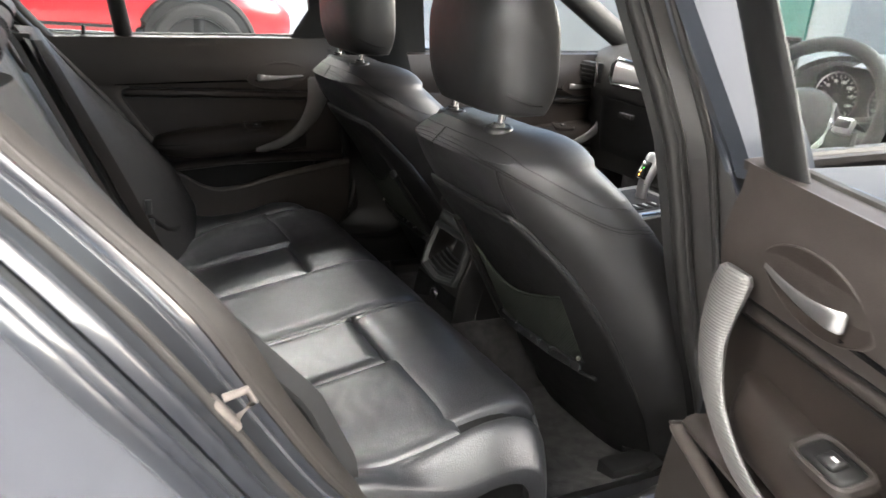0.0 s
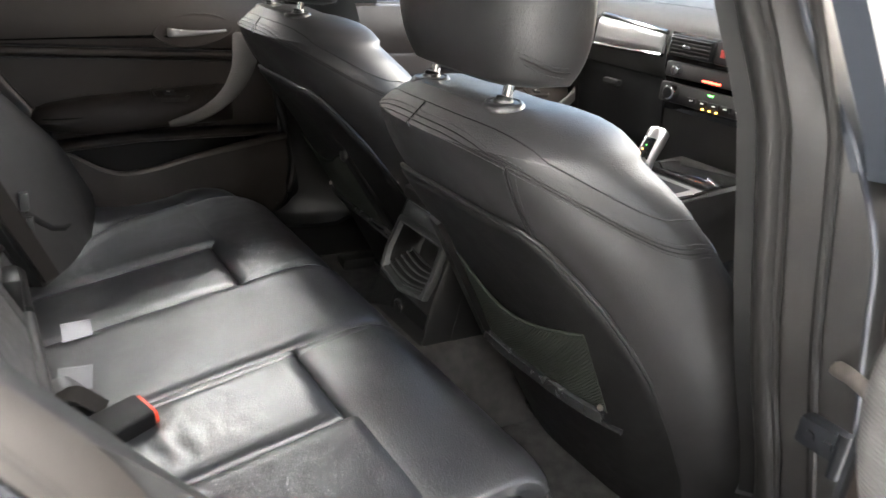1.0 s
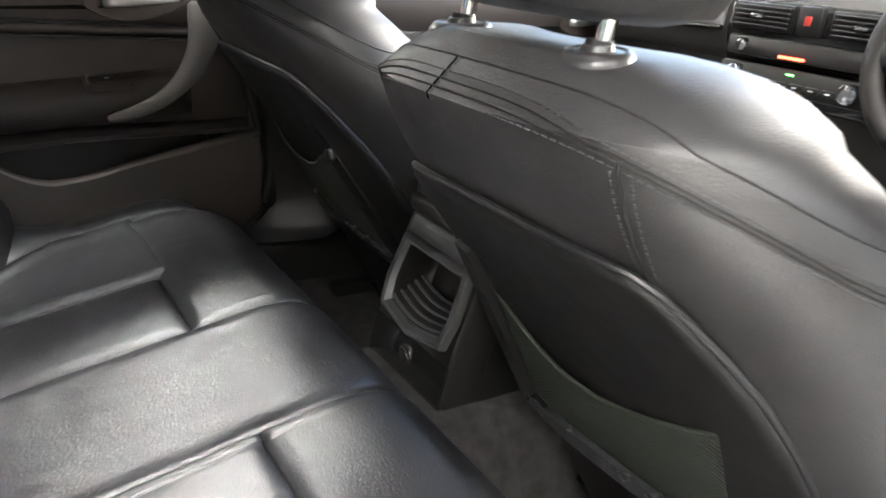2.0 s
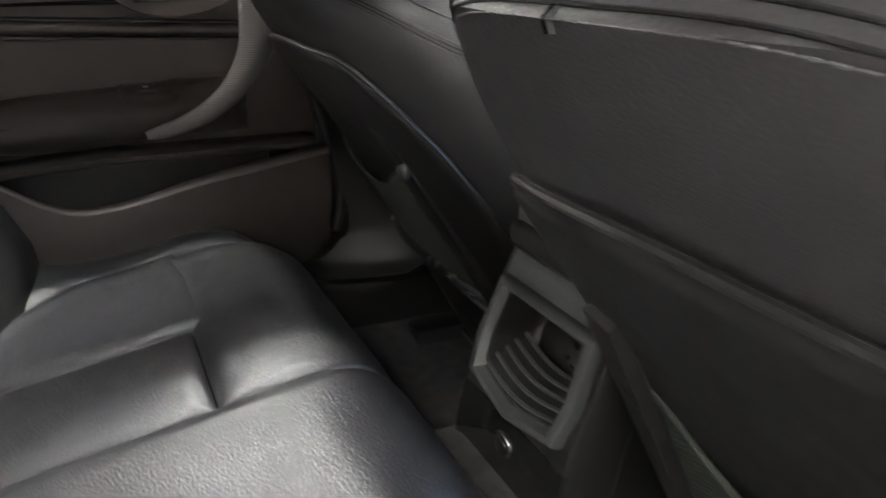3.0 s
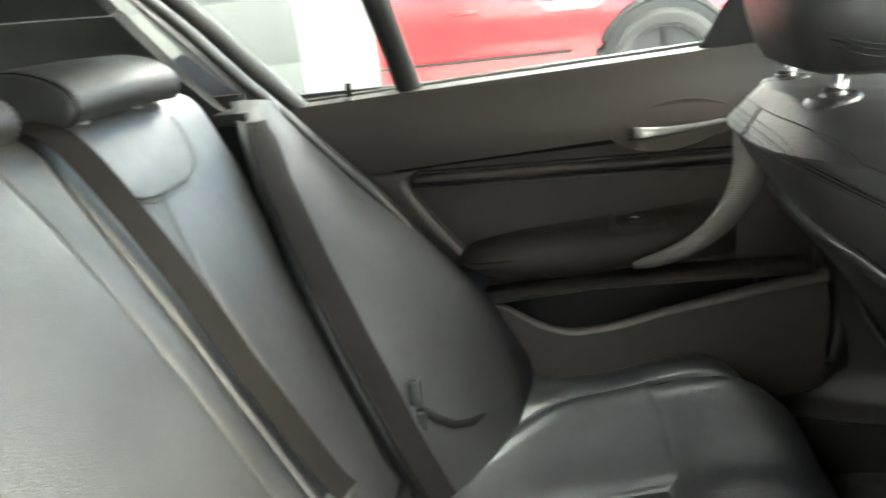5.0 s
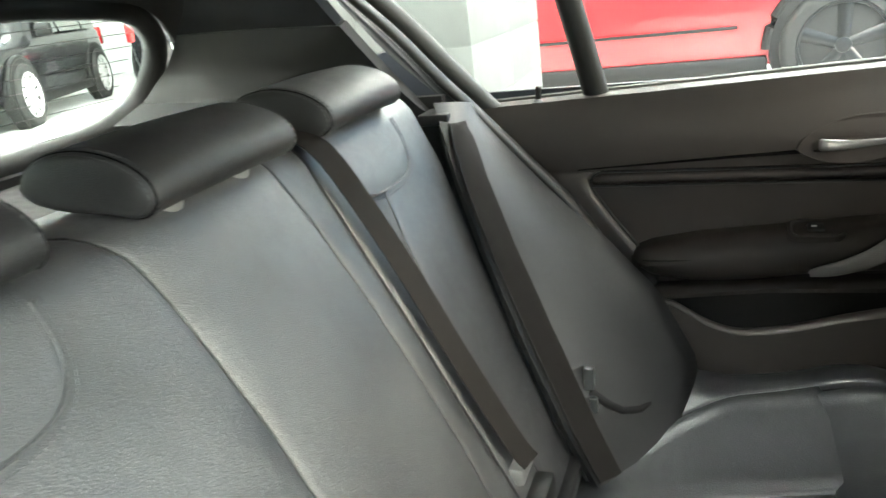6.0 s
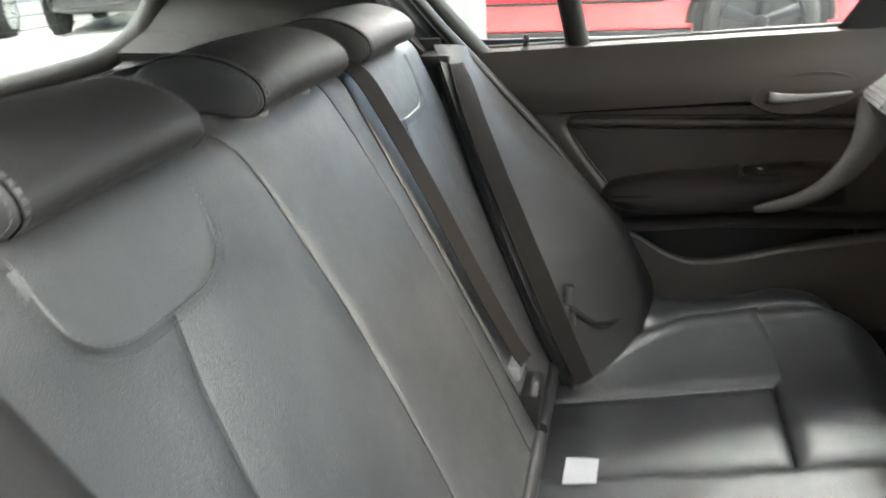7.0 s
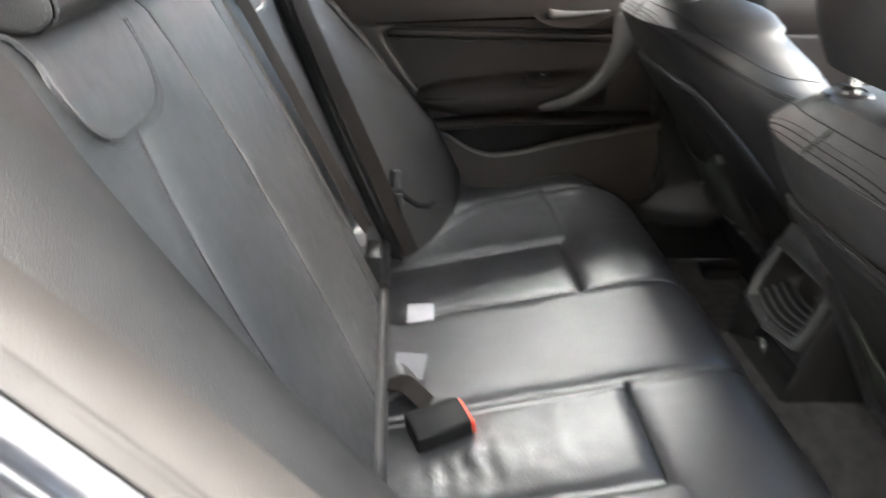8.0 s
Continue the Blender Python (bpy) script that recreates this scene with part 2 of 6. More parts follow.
def box(lo, hi, bevel=0.004, seg=2, bm=None, m=None):
    own = bmesh.new()
    bmesh.ops.create_cube(own, size=1)
    lo, hi = Vector(lo), Vector(hi)
    for v in own.verts:
        v.co = Vector([lerp(lo[k], hi[k], v.co[k] + 0.5) for k in range(3)])
    if bevel:
        bmesh.ops.bevel(own, geom=list(own.edges), offset=bevel, segments=seg, profile=0.5, affect="EDGES")
    if m:
        bmesh.ops.transform(own, matrix=m, verts=own.verts)
    if bm is None:
        return own
    me = bpy.data.meshes.new("tmp")
    own.to_mesh(me)
    own.free()
    bm.from_mesh(me)
    bpy.data.meshes.remove(me)
    return bm


def disc(c, axis, r, depth, n=28, bevel=0.0, bm=None, r2=None):
    """A short cylinder at c with its axis; bevelled rim."""
    c, a = Vector(c), Vector(axis).normalized()
    x = a.orthogonal().normalized()
    y = a.cross(x)
    r2 = r if r2 is None else r2
    bevel = min(bevel, r * 0.9, depth * 0.49)
    prof = [(r, 0), (r2, depth)] if not bevel else [(r, 0), (lerp(r, r2, 1) , depth - bevel), (r2 - bevel * 0.3, depth - bevel * 0.3), (r2 - bevel, depth)]
    rings = [[c + a * h + (x * math.cos(2 * math.pi * k / n) + y * math.sin(2 * math.pi * k / n)) * q for k in range(n)] for q, h in prof]
    return loft(rings, True, bm)


def stitches(points, step=0.0065, length=0.0042, r=0.0006, lift=(0, 0, 0.0008)):
    """A row of thread dashes along points."""
    bm = bmesh.new()
    pts = [Vector(p) + Vector(lift) for p in points]
    seg = [0.0]
    for a, b in zip(pts, pts[1:]):
        seg.append(seg[-1] + (b - a).length)
    s = 0.0

    def at(q):
        for i in range(len(seg) - 1):
            if q <= seg[i + 1]:
                return pts[i].lerp(pts[i + 1], (q - seg[i]) / max(1e-9, seg[i + 1] - seg[i]))
        return pts[-1]
    while s + length < seg[-1]:
        a, b = at(s), at(s + length)
        if (b - a).length > 1e-5:
            tube([a, (a + b) / 2, b], r, 4, bm)
        s += step
    return bm


def interp(table, q):
    if q <= table[0][0]:
        return table[0][1]
    for (a, va), (b, vb) in zip(table, table[1:]):
        if q <= b:
            return lerp(va, vb, (q - a) / (b - a))
    return table[-1][1]

# ---- the hall outside ----
GROUND_Z = 0.12
# column colour set far below pale paint to offset the bright hall
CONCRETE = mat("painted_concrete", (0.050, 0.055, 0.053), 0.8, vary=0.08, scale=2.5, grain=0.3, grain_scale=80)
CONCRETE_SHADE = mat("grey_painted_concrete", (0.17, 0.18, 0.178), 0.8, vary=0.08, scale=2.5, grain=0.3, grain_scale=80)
FLOOR = mat("pale_floor", (0.60, 0.60, 0.59), 0.35, vary=0.1, scale=1.2, grain=0.1, grain_scale=60)
WARM_BOUNCE = mat("warm_bounce_wall", (0.40, 0.36, 0.31), 0.7, vary=0.06, scale=1.5, grain=0.1, grain_scale=60)
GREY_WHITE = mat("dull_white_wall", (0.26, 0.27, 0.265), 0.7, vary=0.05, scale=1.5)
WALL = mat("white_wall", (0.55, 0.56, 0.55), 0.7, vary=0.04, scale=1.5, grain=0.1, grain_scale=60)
CEIL = mat("ceiling_paint", (0.72, 0.73, 0.74), 0.85, vary=0.08, scale=1.0)
GREEN_WALL = mat("green_panel_paint", (0.03, 0.13, 0.095), 0.5, vary=0.06)
GREY_WALL = mat("grey_panel_paint", (0.11, 0.125, 0.14), 0.5, vary=0.06)
RED = mat("red_car_paint", (0.30, 0.003, 0.007), 0.4, vary=0.05, coat=0.8)
BLACK_PAINT = mat("black_car_paint", (0.010, 0.010, 0.012), 0.25, vary=0.05, coat=0.4)
BLUE_PAINT = mat("blue_car_paint", (0.01, 0.06, 0.55), 0.25, vary=0.05, coat=1.0)
TYRE = mat("tyre_rubber", (0.010, 0.010, 0.010), 0.75, vary=0.2, grain=0.3, grain_scale=120)
RIM_DARK = mat("dark_alloy", (0.006, 0.0062, 0.007), 0.35, metal=0.2, vary=0.1)
RIM_SILVER = mat("silver_alloy", (0.7, 0.7, 0.7), 0.3, metal=0.4, vary=0.05)
CAR_GLASS = mat("dark_car_glass", (0.02, 0.024, 0.024), 0.05, vary=0.02, coat=1.0)
LAMP_CLEAR = mat("lamp_lens", (0.7, 0.72, 0.74), 0.08, metal=0.6, vary=0.1)
LAMP_RED = mat("red_lamp_lens", (0.6, 0.01, 0.01), 0.15, vary=0.05, coat=1.0)
BLACK_TRIM = mat("black_car_trim", (0.008, 0.008, 0.008), 0.5, vary=0.1, spec=0.3)


def structure(name, bm, material, label, category):
    ob = part(name, bm, material)
    return tagged(ob, label, category, kind="structure")


bm = bmesh.new()
vs = [bm.verts.new((x, y, GROUND_Z)) for x, y in ((-60, -60), (60, -60), (60, 60), (-60, 60))]
bm.faces.new(vs)
structure("ground", bm, FLOOR, "pale polished showroom floor reaching far outside", "floor")
structure("wall_west", box((-13.6, -30, GROUND_Z), (-13.3, 14, 4.6), 0), WALL, "plain white painted showroom wall behind the parked cars", "wall")
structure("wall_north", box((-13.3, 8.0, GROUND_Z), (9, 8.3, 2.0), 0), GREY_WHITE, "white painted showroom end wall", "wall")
structure("ceiling", box((-13.3, -30, 4.4), (10.5, 2.6, 4.6), 0), CEIL, "grey painted showroom ceiling with strip lights", "ceiling")
# added out of view: limits the side light and tints it warm
structure("bounce_wall_east", box((10.5, -30, GROUND_Z), (10.8, 2.6, 4.6), 0), WARM_BOUNCE, "unseen beige wall added to bounce warm light through the open door", "wall")
structure("wall_panel_green", box((-5.6, 7.95, GROUND_Z), (-4.72, 7.997, 1.98), 0.005), GREEN_WALL, "green painted panel on the white end wall", "wall panel")
structure("wall_panel_grey", box((-4.22, 7.95, GROUND_Z), (0.5, 7.997, 1.98), 0.005), GREY_WALL, "blue-grey painted panel on the white end wall", "wall panel")
col = thing("column", (-2.55, -0.85, GROUND_Z), "square column of painted concrete blocks, coloured dark against the bright hall", "column")
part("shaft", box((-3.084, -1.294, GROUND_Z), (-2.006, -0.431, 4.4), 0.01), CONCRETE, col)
block = None
for course in range(19):
    for bx in range(2):
        for by in range(2):
            lo = V(-3.09 + 0.545 * bx, -1.30 + 0.4375 * by, 0.305 + 0.215 * course)
            if block is None:
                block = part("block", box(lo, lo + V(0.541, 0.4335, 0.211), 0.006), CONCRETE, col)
                first = lo
            else:
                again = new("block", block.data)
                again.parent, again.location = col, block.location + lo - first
part("base_kerb", box((-3.12, -1.33, GROUND_Z), (-1.97, -0.395, 0.30), 0.015), CONCRETE_SHADE, col, "darker scuffed base")
TUBE_LIGHT = glow("strip_light_glow", (1.0, 0.97, 0.92), 13.0)
LAMP_BODY = mat("lamp_housing", (0.7, 0.7, 0.7), 0.5, vary=0.03)


def strip_light(x, y):
    t = thing("strip_light", (x, y, 4.3), "long white strip light hanging under the showroom ceiling", "ceiling light", "strip lights of the hall")
    part("housing", box((x - 0.22, y - 0.8, 4.33), (x + 0.22, y + 0.8, 4.399), 0.008), LAMP_BODY, t)
    part("diffuser", box((x - 0.20, y - 0.77, 4.30), (x + 0.20, y + 0.77, 4.332), 0.006), TUBE_LIGHT, t, "glowing white diffuser")
    return t


first_light = strip_light(0.9, 1.0)
for lx in (-8.6, -6.2, -3.8, -1.4, 0.9, 3.4, 6.0):
    for ly in (-9.0, -5.5, -2.2, 1.0):
        if (lx, ly) not in ((0.9, 1.0), (-1.4, -2.2)):
            copy_thing(first_light, pose(lx, ly, 4.3))


def wheel(parent, x, y, z, r, side, rim_mat, spokes):
    t = part("wheel", loft([[V(x + side * a, y + q * math.cos(2 * math.pi * k / 40), z + q * math.sin(2 * math.pi * k / 40)) for k in range(40)] for a, q in ((-0.11, r * 0.72), (-0.12, r * 0.9), (-0.10, r * 0.985), (0.08, r), (0.11, r * 0.96), (0.125, r * 0.88), (0.12, r * 0.74), (0.095, r * 0.70))]), TYRE, parent, "black tyre")
    bm = bmesh.new()
    bm = loft([[V(x + side * a, y + q * math.cos(2 * math.pi * k / 40), z + q * math.sin(2 * math.pi * k / 40)) for k in range(40)] for a, q in ((0.0, r * 0.71), (0.11, r * 0.735), (0.122, r * 0.725), (0.118, r * 0.69), (0.03, r * 0.66), (0.02, r * 0.1))], True, bm)
    part("rim", bm, rim_mat, t, "alloy rim")
    for k in range(spokes):
        a = 2 * math.pi * k / spokes + 0.3
        pts = [V(x + side * (0.105 - 0.02 * q), y + math.cos(a) * r * q, z + math.sin(a) * r * q) for q in (0.08, 0.3, 0.5, 0.68)]
        part("spoke", tube(pts, lambda q: r * (0.085 + 0.05 * q), 8, None, 0.35, (0, -math.sin(a), math.cos(a))), rim_mat, t)
    part("hub_cap", disc((x + side * 0.085, y, z), (side, 0, 0), r * 0.13, 0.035, 20, 0.008), rim_mat, t, "round hub cap")
    part("brake_disc", disc((x + side * 0.0, y, z), (side, 0, 0), r * 0.5, 0.02, 28, 0.003), RIM_SILVER, t, "bare steel brake disc")


def parked_car(name, cx, cy, heading, paint, rim, label, r=0.39, length=4.6, width=1.94, height=1.66, spokes=5, tail=False):
    """A parked car built along +y, then turned by heading about its middle. Returns the thing."""
    t = thing(name, (0, 0, 0), label, "car")
    g = r
    zb, zs, zt = 0.25, 0.98, height
    hw = width / 2
    st = [(-0.5, 0.62, 0.55, 0.90, 0.90), (-0.47, 0.86, 0.35, 0.98, 1.05), (-0.40, 0.96, 0.28, 1.04, zt - 0.12), (-0.25, 1.0, 0.25, 1.03, zt - 0.01), (0.0, 1.0, 0.25, 1.0, zt), (0.10, 1.0, 0.25, 0.98, zt - 0.06), (0.20, 1.0, 0.25, 0.97, 1.30), (0.27, 0.99, 0.25, 0.96, 1.06), (0.38, 0.96, 0.27, 0.90, 0.99), (0.46, 0.86, 0.32, 0.80, 0.88), (0.5, 0.60, 0.45, 0.68, 0.74)]
    rings = []
    for i in range(45):
        q = i / 44
        f = -0.5 + q
        vals = [interp([(s[0], s[k]) for s in st], f) for k in (1, 2, 3, 4)]
        w, b, sh, top = hw * vals[0], vals[1], vals[2], max(vals[3], vals[2] + 0.02)
        half = [(w * 0.78, b), (w * 0.95, b + 0.03), (w * 0.985, lerp(b, sh, 0.35)), (w, lerp(b, sh, 0.7)), (w * 0.985, sh - 0.04), (w * 0.95, sh), (w * lerp(0.95, 0.80, 0.5), lerp(sh, top, 0.5)), (w * 0.76, top - 0.05), (w * 0.62, top)]
        ring = [V(a, f * length, z) for a, z in half] + [V(-a, f * length, z) for a, z in reversed(half)]
        rings.append(ring)
    part("body", loft(rings), paint, t)
    for s in (1, -1):
        part("side_strip", box((s * (hw + 0.004) - 0.012, -0.22 * length, 0.53), (s * (hw + 0.004) + 0.012, 0.18 * length, 0.552), 0.005), BLACK_TRIM, t, "black rubbing strip")
        part("sill_trim", box((s * (hw - 0.06) - 0.05, -0.27 * length, 0.22), (s * (hw - 0.06) + 0.055, 0.22 * length, 0.34), 0.02), BLACK_TRIM, t, "black sill")
        for wy in (-0.295 * length, 0.315 * length):
            arch = [V(s * (hw - 0.015), wy + math.cos(a) * (r + 0.075), g + math.sin(a) * (r + 0.075)) for a in [math.pi * k / 20 for k in range(21)]]
            part("wheel_arch", tube(arch, 0.035, 8), BLACK_TRIM if not tail else paint, t)
            part("wheel_well", disc((s * (hw - 0.12), wy, g), (s, 0, 0), r + 0.06, 0.135, 36, 0.01), BLACK_TRIM, t, "dark wheel well")
            wheel(t, s * (hw - 0.06), wy, g, r, s, rim, spokes)
        for y0, y1 in ((-0.36, -0.24), (-0.225, -0.035), (-0.02, 0.13)):
            part("side_window", slab(lambda u, v: (s * (hw * lerp(0.965, 0.845, v) + 0.004), length * lerp(y0, lerp(y1, y1 - 0.05 if y1 > 0.1 else y1, v), u), lerp(1.05, zt - 0.16, v)), 4, 4, 0.01), CAR_GLASS, t, "dark side window")
        part("headlight", disc((s * hw * 0.72, 0.452 * length, 0.72), (s * 0.3, 1, 0.1), 0.12, 0.06, 24, 0.02), LAMP_CLEAR, t, "clear round headlight")
        part("fog_lamp", disc((s * hw * 0.66, 0.462 * length, 0.50), (s * 0.3, 1, 0), 0.085, 0.05, 20, 0.02), BLACK_TRIM, t, "dark lower grille")
        part("tail_light", box((s * hw * 0.84 - 0.07, -0.478 * length, 0.78), (s * hw * 0.84 + 0.07, -0.44 * length, 1.05), 0.02), LAMP_RED, t, "red tail light")
        part("door_handle", box((s * (hw - 0.01) - 0.015, 0.0, 0.86), (s * (hw - 0.01) + 0.02, 0.2, 0.885), 0.008), paint, t)
        part("door_mirror", box((s * (hw + 0.10) - 0.1, 0.14 * length, 1.02), (s * (hw + 0.10) + 0.1, 0.14 * length + 0.12, 1.18), 0.04, 3), BLACK_TRIM, t, "black door mirror")
    part("rear_window", slab(lambda u, v: (lerp(-0.68, 0.68, u) * (1 - 0.12 * v), -length * lerp(0.475, 0.405, v) - 0.02, lerp(1.06, zt - 0.14, v)), 4, 4, 0.01), CAR_GLASS, t, "dark rear window")
    part("windscreen", slab(lambda u, v: (lerp(0.74, -0.74, u) * (1 - 0.12 * v), length * lerp(0.275, 0.115, v) + 0.01, lerp(1.04, zt - 0.05, v)), 4, 4, 0.01), CAR_GLASS, t, "dark windscreen")
    part("number_plate", box((-0.26, -0.5 * length - 0.02, 0.62), (0.26, -0.5 * length, 0.73), 0.004), WHITE_INK, t, "plain white plate")
    part("grille", box((-0.42, 0.5 * length - 0.06, 0.45), (0.42, 0.5 * length + 0.005, 0.68), 0.02), BLACK_TRIM, t, "black grille")
    t.matrix_basis = pose(cx, cy, GROUND_Z, 0, 0, heading)
    return t


parked_car("red_car", -6.0, -0.35, 0, RED, RIM_DARK, "glossy red parked SUV with dark five-spoke alloy wheels", r=0.38, length=4.7, width=2.0, height=1.72)
parked_car("black_car", -7.24, -8.93, -64, BLACK_PAINT, RIM_SILVER, "black parked SUV with silver wheels on the pale floor", r=0.37, spokes=9)
parked_car("dark_car", -10.7, -7.7, 116, BLACK_PAINT, RIM_SILVER, "dark parked hatchback with red tail lights behind the black one", r=0.36, height=1.55, spokes=7)
parked_car("blue_car", -5.15, -9.9, 180, BLUE_PAINT, RIM_SILVER, "bright blue parked car beside the black one", r=0.33, height=1.5, spokes=7)

# ---- body shell of the car ----
shell = thing("car_body", (0, 0, GROUND_Z + 0.1), "blue-grey hatchback body shell with open rear door and dark trim", "car body")
# rear door opening: (y, z) lines at three depths
JAMB_IN = [(-0.26, 1.24), (-0.13, 1.10), (-0.045, 0.99), (0.052, 0.885), (0.16, 0.762), (0.235, 0.632), (0.351, 0.459), (0.47, 0.355), (0.60, 0.325)]
JAMB_MID = [(-0.28, 1.24), (-0.155, 1.09), (-0.08, 0.985), (-0.005, 0.90), (0.075, 0.80), (0.149, 0.691), (0.240, 0.555), (0.36, 0.42), (0.52, 0.30)]
JAMB_OUT = [(-0.31, 1.20), (-0.20, 1.05), (-0.11, 0.95), (-0.045, 0.868), (0.02, 0.775), (0.085, 0.682), (0.15, 0.588), (0.28, 0.415), (0.45, 0.26)]


def jamb(s, t, x):
    """A point of the rear door opening's border on side s: t along it, x its depth."""
    a, m, o = (poly([(0, p[0], p[1]) for p in line], t) for line in (JAMB_IN, JAMB_MID, JAMB_OUT))
    top = max(0, a.z - 0.97)
    if x < 0.74:
        q = a.lerp(m, (x - 0.66) / 0.08)
    else:
        q = m.lerp(o, (x - 0.74) / 0.08)
    return V(s * (x - 0.28 * top), q.y, q.z)


def jamb_strip(s, x0, x1, sink, n=40):
    return slab(lambda u, v: jamb(s, u, lerp(x0, x1, v)) + V(0, -sink * math.sin(math.pi * v), -sink * 0.6 * math.sin(math.pi * v)), n, 6, 0.006)


for s in (1, -1):
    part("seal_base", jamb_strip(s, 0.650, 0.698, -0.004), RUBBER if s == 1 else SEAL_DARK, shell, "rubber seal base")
    part("door_opening_flange", jamb_strip(s, 0.700, 0.722, 0.003), PAINT_JAMB_DIM, shell, "painted inner flange of the door opening")
    part("door_opening_channel", jamb_strip(s, 0.724, 0.750, 0.016), PAINT_DARK_SHADE, shell, "water channel, coloured dark for its shade")
    part("door_opening_groove", jamb_strip(s, 0.758, 0.774, 0.010), PAINT_DARK_SHADE, shell)
    part("door_opening_step", jamb_strip(s, 0.776, 0.792, -0.004), PAINT_JAMB_DIM, shell)
    part("door_opening_groove", jamb_strip(s, 0.794, 0.806, 0.008), PAINT_DARK_SHADE, shell)
    part("door_opening_lip", jamb_strip(s, 0.808, 0.820, -0.003), PAINT_JAMB_DIM, shell)
    part("door_opening_edge", jamb_strip(s, 0.822, 0.838, -0.006), PAINT_JAMB_DIM, shell, "painted outer edge of the rear wing")
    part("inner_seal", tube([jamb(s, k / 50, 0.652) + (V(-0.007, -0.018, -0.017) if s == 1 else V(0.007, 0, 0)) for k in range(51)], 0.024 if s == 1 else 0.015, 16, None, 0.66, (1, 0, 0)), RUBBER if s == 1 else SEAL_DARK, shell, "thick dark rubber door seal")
    # PAINT beads are paler to draw the light along the folded edges
    for x, r, m, nm in ((0.676, 0.004, GAP_SHADE, "seal_gap"), (0.687, 0.0095, RUBBER, "seal_lip"), (0.723, 0.003, PAINT_JAMB_DIM, "flange_seam"), (0.753, 0.008, RUBBER, "outer_seal"), (0.775, 0.003, PAINT, "step_seam"), (0.807, 0.0035, PAINT, "lip_seam"), (0.821, 0.0025, PAINT_DARK_SHADE, "wing_seam")):
        part(nm, tube([jamb(s, k / 50, x) for k in range(51)], r, 10), m, shell)
    # rear wing
    def wing(u, v, s=s):
        q = jamb(s, lerp(0.12, 1.0, v), 0.835)
        d = lerp(0.0, 1.35 if s == 1 else q.y + 0.80, u)
        z = lerp(q.z, lerp(1.0 if s == 1 else 0.90, 0.30, v), smooth01(u * 1.4))
        bulge = 0.035 * math.exp(-((z - 0.78) / 0.16) ** 2) * smooth01(u * 3) + 0.012 * smooth01(u * 8)
        return V(s * (0.835 + bulge - 0.10 * max(0, u - 0.6)), q.y - d, z)
    part("rear_wing", slab(wing, 30, 24, 0.004), PAINT, shell, "glossy blue-grey metallic rear wing")
    # sill
    part("sill", slab(lambda u, v: V(s * lerp(0.695, 0.83, v), lerp(0.5, 1.9, u), 0.320 - 0.02 * math.sin(math.pi * v) - 0.03 * v), 6, 6, 0.10), PAINT, shell)
    part("sill_plate", slab(lambda u, v: V(s * lerp(0.645, 0.692, v), lerp(0.50, 1.90, u), 0.312 - 0.03 * (1 - v)), 8, 4, 0.05, 0.003, 0.01), SHELL, shell, "black plastic sill plate")

# centre pillars: (y, z) of the rear edge
BP = [(0.635, 1.32), (0.683, 1.22), (0.714, 1.149), (0.776, 1.005), (0.822, 0.88), (0.863, 0.759), (0.915, 0.63), (0.967, 0.518), (0.998, 0.42), (0.965, 0.355), (0.88, 0.326), (0.70, 0.322)]


def bpil(s, t, x, fwd=0.0):
    q = poly([(0, p[0], p[1]) for p in BP], t)
    top = max(0, q.z - 0.97)
    return V(s * (x - 0.22 * top), q.y + fwd, q.z)


def pil_x(t):
    """How far out the pillar face reaches, t along it."""
    return 0.704 + 0.071 * smooth01((t - 0.20) / 0.20)


for s in (1, -1):
    part("centre_pillar_seal", tube([bpil(s, k / 60, 0.680) for k in range(61)], 0.0135, 12), SEAL_DARK, shell, "dark rubber door seal")
    part("centre_pillar_seal_lip", tube([bpil(s, k / 60, 0.664, 0.012) for k in range(61)], 0.008, 10), SEAL_DARK, shell)
    part("centre_pillar_trim", slab(lambda u, v: bpil(s, lerp(0, 0.72, u), lerp(0.655, 0.600, math.sin(v * 1.57)), lerp(0.012, 0.16, v)), 24, 8, 0.02), SHELL, shell, "black plastic pillar trim")
    part("centre_pillar_face", slab(lambda u, v: bpil(s, lerp(0, 0.80, u), lerp(0.694, pil_x(lerp(0, 0.80, u)), v), lerp(0.012, 0.035, v)), 30, 6, 0.012), PILLAR_FACE, shell, "dark painted pillar face")
    part("centre_pillar_outer", slab(lambda u, v: bpil(s, lerp(0.325, 0.72, u), pil_x(lerp(0.325, 0.72, u)) + 0.003, lerp(0.037, 0.10, v)), 20, 4, 0.012), PILLAR_FACE, shell)
    part("pillar_cover", slab(lambda u, v: bpil(s, lerp(0, 0.32, u), pil_x(lerp(0, 0.32, u)) + 0.007, lerp(0.034, 0.12, v)), 20, 4, 0.012), PILLAR_REFLECT, shell, "pillar cover, blue-grey in place of its reflections")
    part("pillar_edge", tube([bpil(s, 0.80 * k / 40, pil_x(0.80 * k / 40) + 0.003, 0.036) for k in range(41)], 0.003, 8), PAINT, shell, "painted pillar edge")
    part("centre_pillar_seal_ridge", tube([bpil(s, k / 60, 0.692, 0.004) for k in range(61)], 0.006, 8), SEAL_DARK, shell)
    part("pillar_outer_seal", tube([bpil(s, 0.80 * k / 40, 0.735, 0.018) for k in range(41)], 0.006, 8), SEAL_DARK, shell)
